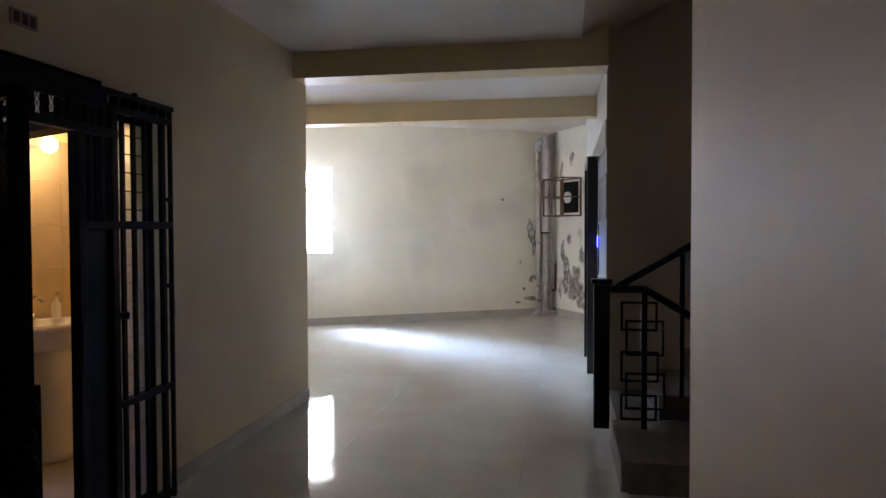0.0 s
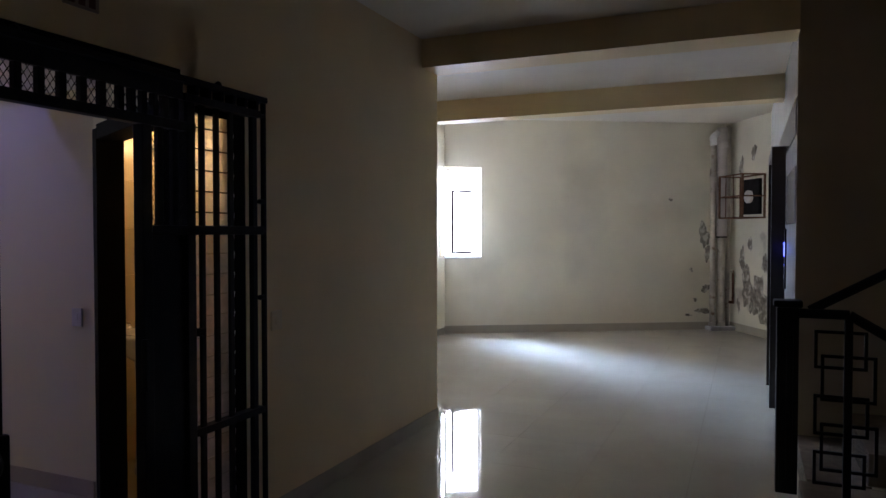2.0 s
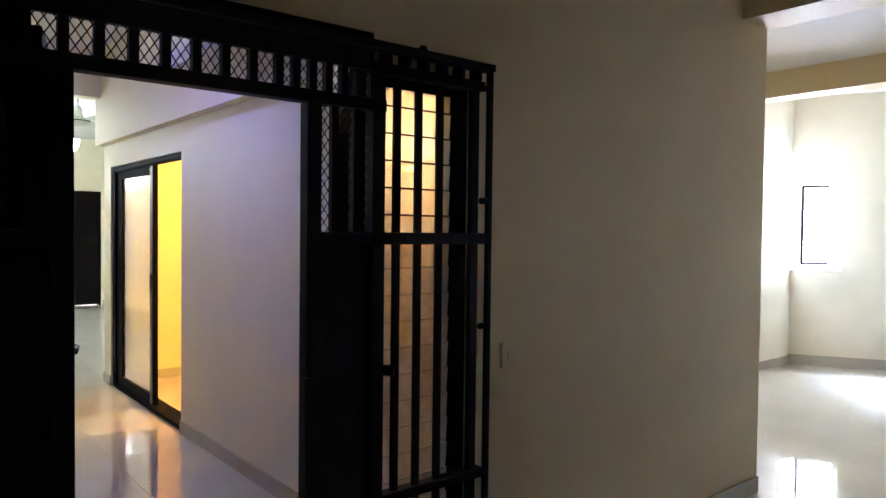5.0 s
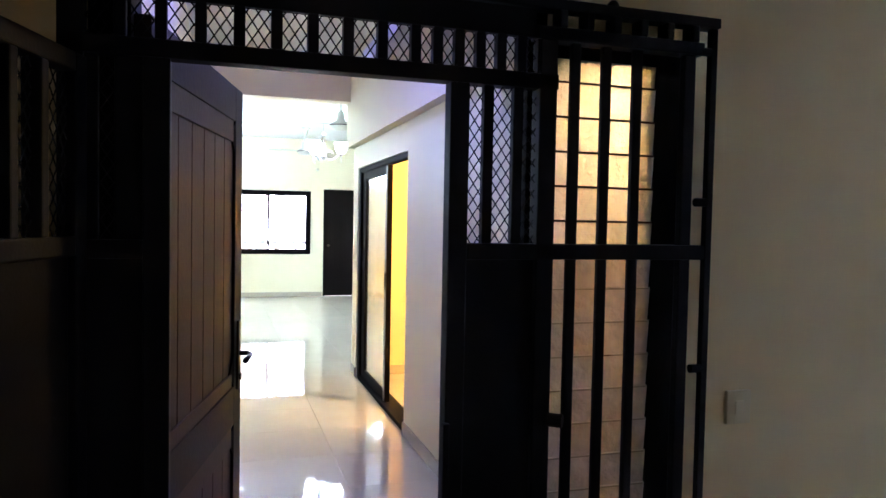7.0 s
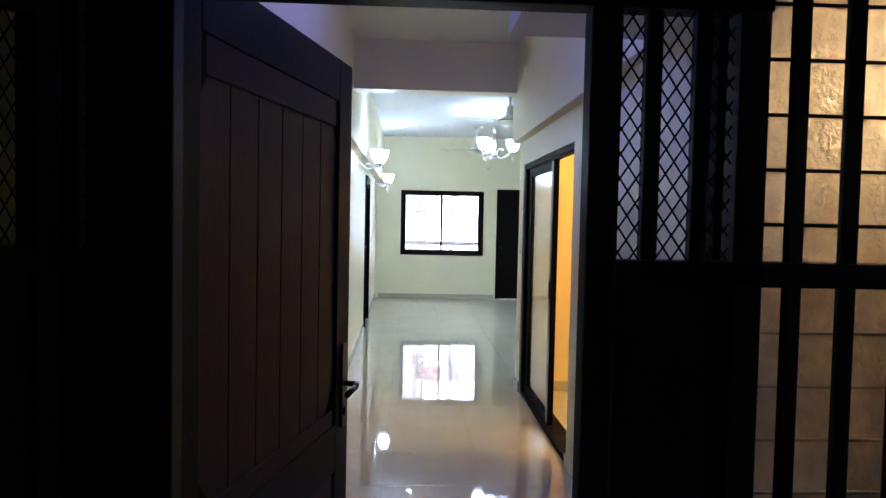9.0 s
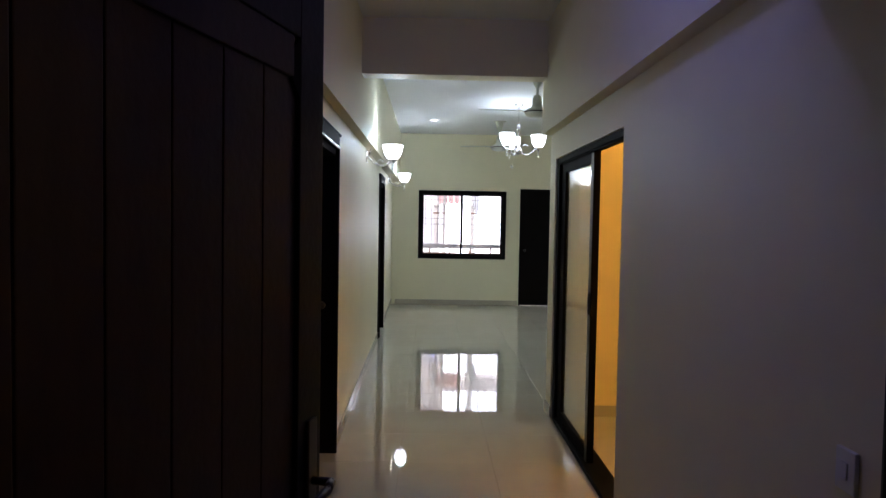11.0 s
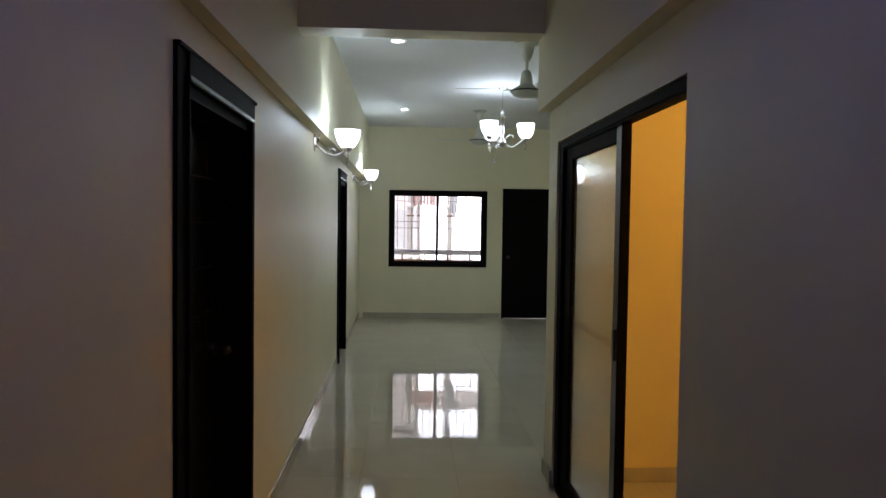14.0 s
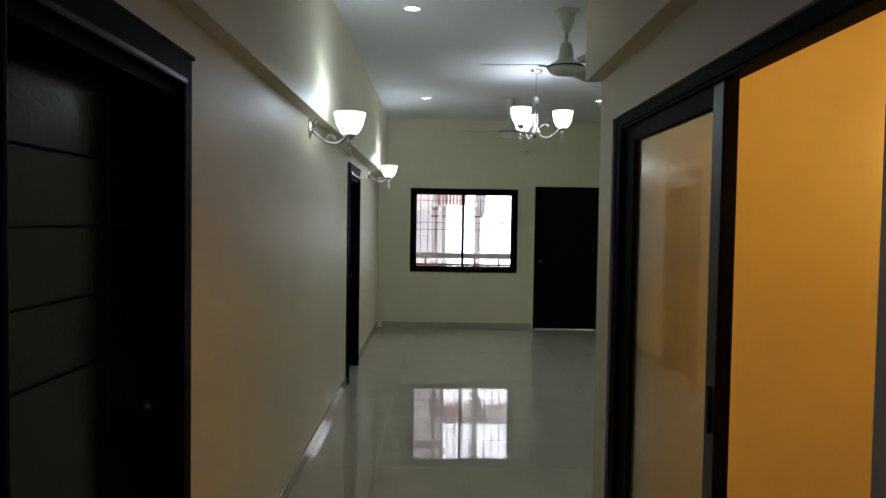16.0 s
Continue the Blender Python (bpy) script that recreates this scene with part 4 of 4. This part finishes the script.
# ---- stairs and railing ----
st = thing("staircase", pose(0.5, 0, 0), "stone stairs going up and down beside the lobby", "stairs")
part("landing_kerb", box(B(), -0.06, 4.42, -0.012, 0.40, 5.30, 0.17, bevel=0.008), M_STONE, st, "brown stone kerb step")
for i in range(9):
    part("step", box(B(), -0.02 + 0.28 * i, 5.33, 0.17 * i if i else -0.012, 0.28 * (i + 1), 6.235, 0.17 * (i + 1), bevel=0.006), M_STONE, st)
for i in range(8):
    part("step", box(B(), 0.40 + 0.28 * i, 4.35, -1.5, 0.40 + 0.28 * (i + 1), 5.30, 0.0 - 0.17 * i, bevel=0.006), M_STONE, st)
flight = B()
vs = [flight.verts.new(c) for c in ((-0.238, 2.41, 2.912), (-0.238, 6.235, 2.912), (2.5, 6.235, 4.166), (2.5, 2.41, 4.166), (-0.238, 2.41, 3.14), (-0.238, 6.235, 3.14), (2.5, 6.235, 4.40), (2.5, 2.41, 4.40))]
for f in ((0, 1, 2, 3), (7, 6, 5, 4), (0, 4, 5, 1), (1, 5, 6, 2), (2, 6, 7, 3), (3, 7, 4, 0)):
    flight.faces.new([vs[k] for k in f])
part("upper_flight", flight, M_BROWN, st, "brown painted underside of the upper flight")
rail = thing("stair_railing", pose(0.42, 5.10, 0.17), "black steel stair railing with square ornaments", "railing")
part("newel", box(B(), -0.10, -0.05, 0, 0.0, 0.05, 0.93, bevel=0.006), M_STEEL, rail, "square black newel post")
part("newel_cap", box(B(), -0.115, -0.06, 0.93, 0.015, 0.06, 0.965, bevel=0.008), M_STEEL, rail)
bm = B()
for a in (-0.085, -0.055, -0.025):
    box(bm, a, -0.056, 0.03, a + 0.012, 0.056, 0.92)
part("newel_fluting", bm, M_STEEL, rail)
part("handrail", rod(B(), (0.0, 0.0, 0.90), (0.22, 0.0, 0.90), 0.024), M_STEEL, rail)
part("handrail", rod(B(), (0.22, 0.0, 0.90), (1.4, 0.0, 0.19), 0.024), M_STEEL, rail)
part("handrail", rod(B(), (0.06, 0.16, 0.90), (1.6, 0.16, 1.80), 0.024), M_STEEL, rail)
for x, z in ((0.20, 0.90), (0.52, 0.72), (0.95, 0.46)):
    part("baluster", box(B(), x, -0.018, z - 1.1 if x > 0.3 else 0.0, x + 0.036, 0.018, z - 0.01, bevel=0.003), M_STEEL, rail)
for x, z in ((0.46, 1.13), (0.95, 1.41)):
    part("baluster", box(B(), x, 0.145, z - 0.96, x + 0.03, 0.175, z - 0.01, bevel=0.003), M_STEEL, rail)
for k, (x0, z0, x1, z1) in enumerate(((0.07, 0.63, 0.30, 0.82), (0.10, 0.47, 0.34, 0.70), (0.07, 0.30, 0.31, 0.50), (0.10, 0.12, 0.35, 0.36), (0.07, 0.05, 0.30, 0.22))):
    bm = B()
    for b in ((x0, z0, x1, z0 + 0.015), (x0, z1 - 0.015, x1, z1), (x0, z0, x0 + 0.015, z1), (x1 - 0.015, z0, x1, z1)):
        box(bm, b[0], -0.008 + 0.003 * k, b[1], b[2], 0.008 + 0.003 * k, b[3])
    part("square_ornament", bm, M_STEEL, rail, "black square bar ornament")

# ---- pipes and fan cage in the far corner ----
pipes = thing("pipe_stack", FAR @ pose(FARL, 0, 0), "old painted drain pipes with rust streaks", "pipes")
def drain(dx, dy, r, z0, z1, mat, label, collars=()):
    pp = part("pipe", rod(B(), (dx, dy, z0), (dx, dy, z1), r, seg=18), mat, pipes, label, True)
    for z in collars:
        part("collar", rod(B(), (dx, dy, z), (dx, dy, z + 0.08), r + 0.01, seg=18), mat, pp)
    return pp


drain(-0.315, -0.07, 0.042, 0, 2.80, M_PIPE, "cream painted pipe", (0.04, 1.30, 2.2))
drain(-0.19, -0.085, 0.074, 1.40, 3.02, M_OLDPVC, "wide grey plastic pipe", (2.72,))
drain(-0.19, -0.085, 0.058, 0.0, 1.44, M_PIPE, "rust streaked pipe", (0.05,))
part("joint_ring", rod(B(), (-0.19, -0.085, 1.385), (-0.19, -0.085, 1.402), 0.078, seg=18), M_STEEL, pipes, "dark joint ring")
drain(-0.075, -0.055, 0.034, 0.0, 3.06, M_PIPE, "thin yellowed pipe", (1.9, 2.95))
drain(-0.03, -0.14, 0.016, 0.42, 0.90, M_RUST, "small rusty pipe")
part("valve", box(B(), -0.075, -0.155, 0.40, -0.015, -0.09, 0.44, bevel=0.006), M_RUST, pipes, "rusty valve")
part("valve", box(B(), -0.075, -0.155, 0.86, -0.015, -0.09, 0.90, bevel=0.006), M_PIPE, pipes)
part("plinth", box(B(), -0.40, -0.19, 0.0, -0.0, -0.014, 0.06, bevel=0.01), M_CAP, pipes, "cement plinth")
part("elbow", tube(B(), [(-0.315, -0.07, 2.76), (-0.33, -0.075, 2.88), (-0.25, -0.08, 2.95)], 0.05, 14), M_WHITE, pipes, "white elbow", True)
cage = thing("exhaust_fan_cage", NEAR @ pose(0.30, 0, 1.66), "rusty steel cage around a black exhaust fan", "exhaust fan")
CW, CHT, CD = 0.62, 0.62, 0.34
bars = [(x - 0.012, y - 0.012, 0, x + 0.012, y + 0.012, CHT) for x in (0, CW) for y in (-CD, -0.014)]
bars += [(0.013, y - 0.01, z - 0.01, CW - 0.013, y + 0.01, z + 0.01) for z in (0.01, CHT * 0.5, CHT - 0.01) for y in (-CD, -0.014)]
bars += [(x - 0.01, -CD + 0.013, z - 0.01, x + 0.01, -0.027, z + 0.01) for z in (0.01, CHT * 0.5, CHT - 0.01) for x in (0, CW)]
bars += [(x - 0.006, -CD - 0.018, 0, x + 0.006, -CD - 0.011, CHT) for x in (CW * 0.33, CW * 0.66)]
for b in bars:
    part("cage_bar", box(B(), *b), M_RUST, cage, "rusty welded bar")
bm = B()
box(bm, 0.08, -0.05, 0.06, CW - 0.08, -0.002, CHT - 0.06, bevel=0.01)
part("fan_plate", bm, M_STEEL, cage, "black fan plate")
part("fan_hub", rod(B(), (CW / 2, -0.09, CHT / 2), (CW / 2, -0.04, CHT / 2), 0.09, seg=24), M_WHITE, cage, "pale round fan hub")
# ---- damp patches on the plaster ----
def patch(m, x, z, w, h, seed, mat):
    rng = random.Random(seed)
    bm = B()
    n = 26
    ph = [rng.uniform(0, 6.28) for _ in range(4)]
    ring = []
    for i in range(n):
        a = 2 * math.pi * i / n
        r = 1 + 0.22 * math.sin(2 * a + ph[0]) + 0.18 * math.sin(3 * a + ph[1]) + 0.12 * math.sin(7 * a + ph[2]) + rng.uniform(-0.1, 0.1)
        ring.append(bm.verts.new(m @ Vector((x + 0.5 * w * r * math.cos(a), -0.003, z + 0.5 * h * r * math.sin(a)))))
    bm.faces.new(ring)
    back = [bm.verts.new(v.co + (m.to_3x3() @ Vector((0, 0.002, 0)))) for v in ring]
    for i in range(n):
        bm.faces.new((ring[i], back[i], back[(i + 1) % n], ring[(i + 1) % n]))
    tagged(mesh_object("damp_patch", bm, mat), "dark damp patch of peeled plaster", "stain", kind="structure")


for k, (x, z, w, h) in enumerate(((0.50, 0.62, 0.34, 0.55), (0.80, 0.50, 0.40, 0.70), (0.35, 1.05, 0.14, 0.40), (0.55, 1.30, 0.10, 0.22), (0.30, 2.42, 0.10, 0.30), (0.62, 2.60, 0.12, 0.20), (0.95, 1.02, 0.16, 0.3), (0.25, 0.40, 0.08, 0.2))):
    patch(NEAR, x, z, w, h, 10 + k, M_PATCH)
for k, (x, z, w, h) in enumerate(((FARL - 0.42, 1.42, 0.16, 0.34), (FARL - 0.36, 1.16, 0.10, 0.24), (FARL - 0.38, 0.62, 0.14, 0.12), (FARL - 0.42, 0.28, 0.28, 0.07), (FARL - 0.30, 2.30, 0.09, 0.22),
                                  (FARL - 0.62, 0.90, 0.05, 0.06), (FARL - 0.95, 1.95, 0.05, 0.05), (FARL - 0.55, 0.45, 0.06, 0.05), (FARL - 0.66, 0.22, 0.12, 0.03))):
    patch(FAR, x, z, w, h, 30 + k, M_PATCH)

# ---- lobby window ----
lw = thing("window_lobby", FAR, "bright corner window with an open casement", "window")
for b in ((0.02, 0.09, 1.112, 0.06, 0.14, 2.40), (0.515, 0.09, 1.112, 0.555, 0.14, 2.40), (0.06, 0.09, 2.36, 0.515, 0.14, 2.40), (0.06, 0.09, 1.112, 0.515, 0.14, 1.15)):
    part("window_frame", box(B(), *b, bevel=0.003), M_WHITE, lw)
CAS = pose(0.135, 0.105, 1.152, 0, 0, 24)
cs = part("casement", box(B(), 0.0, -0.014, 0, 0.032, 0.014, 0.93, bevel=0.003, m=CAS), M_BLACK, lw, "dark casement standing ajar")
# far stile is coloured white to stand in for glare bleaching it
part("stile", box(B(), 0.33, -0.014, 0, 0.362, 0.014, 0.93, bevel=0.003, m=CAS), M_WHITE, cs)
for z in (0.0, 0.90):
    part("casement_rail", box(B(), 0.032, -0.014, z, 0.33, 0.014, z + 0.03, bevel=0.003, m=CAS), M_BLACK, cs)
part("pane", box(B(), 0.032, -0.002, 0.03, 0.33, 0.002, 0.90, m=CAS), M_GLASS, cs, "clear glass pane").visible_shadow = False
part("side_frame", box(B(), 0.0, 0.0, 1.115, 0.035, 0.03, 2.19, bevel=0.003, m=FAR.inverted() @ pose(-3.90, 10.385, 0)), M_PIPE, lw, "weathered frame post")
part("window_sill", box(B(), 0.02, -0.012, 1.085, 0.555, 0.18, 1.112, bevel=0.004), M_CEIL, lw)

# ---- kitchen lamp ----
kl = thing("kitchen_lamp", pose(-7.24, 5.55, 2.0), "lit warm bulb on the kitchen wall", "lamp")
part("holder", rod(B(), (0, 0, 0), (0.10, 0, 0), 0.025), M_WHITE, kl)
part("bulb", ball(B(), (0.15, 0, 0), 0.05), M_WARMBULB, kl, "glowing warm bulb", True)

# ---- outside the living room window: balcony and facade ----
bal = thing("balcony", pose(XW - 0.2, 0, 0), "pale balcony parapet with rails and upright bars", "balcony")
part("slab", box(B(), -1.3, 1.5, -0.3, -0.002, 6.5, -0.02), M_FACADE, bal)
part("parapet", box(B(), -1.32, 1.5, -0.02, -1.2, 6.5, 0.78), M_FACADE, bal)
part("parapet_cap", box(B(), -1.36, 1.5, 0.99, -1.16, 6.5, 1.08, bevel=0.01), M_CAP, bal, "grey cement parapet cap")
for z in (0.88,):
    part("rail", rod(B(), (-1.26, 1.5, z), (-1.26, 6.5, z), 0.018), M_RUST, bal)
for i in range(12):
    part("post", box(B(), -1.28, 1.7 + 0.42 * i, 0.78, -1.24, 1.73 + 0.42 * i, 1.0), M_RUST, bal)
for i in range(38):
    part("grille_bar", rod(B(), (-1.26, 1.6 + 0.128 * i, 1.1), (-1.26, 1.6 + 0.128 * i, 2.6), 0.0065, seg=6), M_GRILLE, bal)
for z in (1.48, 1.60, 1.98):
    part("grille_rail", rod(B(), (-1.27, 1.5, z), (-1.27, 6.5, z), 0.0065, seg=6), M_GRILLE, bal)
part("roof_slab", box(B(), -0.6, 1.5, 2.7, -0.002, 6.5, 2.9), M_FACADE, bal)
fac = thing("apartment_building", pose(-18.4, 0, -0.5), "pale sunlit apartment building across the lane", "building")
part("wall", box(B(), -0.6, -2.5, 0, 0, 3.35, 6.4), M_FACADE, fac)
part("cornice", box(B(), -0.6, 3.35, 2.75, 0.35, 5.2, 2.95), M_FACADE, fac)
for i in range(2):
    for j in range(2):
        w = part("window", box(B(), -0.02, 0.9 + 1.5 * i, 1.35 + 2.3 * j, 0.03, 1.8 + 1.5 * i, 2.35 + 2.3 * j), M_MARBLE_L, fac, "pale shuttered window")
        part("sill", box(B(), 0, 0.8 + 1.5 * i, 1.25 + 2.3 * j, 0.1, 1.9 + 1.5 * i, 1.35 + 2.3 * j), M_FACADE, w)


def drain_pipe(y, r, label):
    t = thing("drain_pipe", pose(-17.5, y, -0.5), label, "pipe", "drain pipes outside")
    part("pipe", rod(B(), (0, 0, 0), (0, 0, 5.2), r, seg=14), M_OLDPVC, t, smooth=True)
    for z in (1.3, 2.35, 3.4):
        part("coupling", rod(B(), (0, 0, z), (0, 0, z + 0.12), r * 1.25, seg=14), M_OLDPVC, t, smooth=True)
        part("bracket", box(B(), -0.02 - r, -r * 1.4, z - 0.14, r * 1.2, r * 1.4, z - 0.11, bevel=0.003), M_RUST, t)


drain_pipe(3.12, 0.055, "pale weathered drain pipe on the opposite building")
drain_pipe(3.30, 0.03, "thin pale drain pipe on the opposite building")
drain_pipe(3.93, 0.05, "pale weathered drain pipe beside a hanging cloth")
awn = thing("awning", pose(-17.9, 0, 0), "faded pink fabric awning over a window", "awning")
bm = B()
for i in range(9):
    y0 = 3.10 + 0.068 * i
    box(bm, -0.02, y0, 0, 0.35, y0 + 0.068, 0.012, m=pose(0, 0, 2.30 + 0.004 * (i % 2), 0, 28, 0))
    box(bm, 0.30, y0 + 0.004, 1.95 - 0.02 * (i % 2), 0.308, y0 + 0.064, 2.15)
part("canvas", bm, M_AWNING, awn)
part("pole", rod(B(), (0.30, 3.10, 2.15), (0.30, 3.72, 2.15), 0.012, seg=8), M_RUST, awn)
part("strut", rod(B(), (-0.3, 3.12, 2.30), (0.30, 3.12, 2.15), 0.01, seg=8), M_RUST, awn)
part("strut", rod(B(), (-0.3, 3.70, 2.30), (0.30, 3.70, 2.15), 0.01, seg=8), M_RUST, awn)
line = thing("clothes_line", pose(-17.2, 0, 0), "thin rope with a pale cloth hanging over it", "clothes line")
for y in (2.2, 5.6):
    part("post", rod(B(), (0, y, -0.5), (0, y, 2.2), 0.02, seg=8), M_GRILLE, line)
part("rope", rod(B(), (0, 2.2, 2.16), (0, 5.6, 2.16), 0.005, seg=6), M_GRILLE, line)
for y0, w, drop in ((3.92, 0.16, 0.42),):
    bm = B()
    n, rows_ = 14, 6
    g = [[bm.verts.new((0.008 + 0.022 * math.sin(i * 1.3 + j * 0.3) * (0.3 + j / rows_), y0 + w * i / n * (1 - 0.22 * j / rows_), 2.165 - drop * (j / rows_) * (1 - 0.18 * math.sin(i * 0.5)))) for i in range(n + 1)] for j in range(rows_ + 1)]
    for a, b in zip(g, g[1:]):
        for i in range(n):
            bm.faces.new((a[i], a[i + 1], b[i + 1], b[i]))
    bmesh.ops.solidify(bm, geom=bm.faces[:], thickness=0.004)
    part("cloth", bm, M_CLOTH, line, "pale grey hanging cloth", True)

# ---- floor tiles ----
S = 0.6
_bm = box(B(), 0.0005, 0.0005, -0.012, S - 0.0005, S - 0.0005, 0.0, bevel=0.0007)
FLOOR = tagged(new("floor"), "polished cream porcelain floor tiles", "floor", kind="structure")
first = mesh_object("tile", _bm, M_TILE)
first.parent = FLOOR
used = False


def lay(x0, y0, nx, ny):
    global used
    for i in range(nx):
        for j in range(ny):
            if not used:
                o, used = first, True
            else:
                o = new("tile", first.data)
                o.parent = FLOOR
            o.location = (x0 + i * S, y0 + j * S, 0)


lay(-1.92 - 0.6, -2.4, 5, 15)          # lobby
lay(-1.92 - 4 * S, 6.6, 8, 2)          # passage
lay(-1.92 - 4 * S, 7.8, 8, 9)          # far lobby
lay(-2.52 - 21 * S, 2.2, 21, 7)        # flat
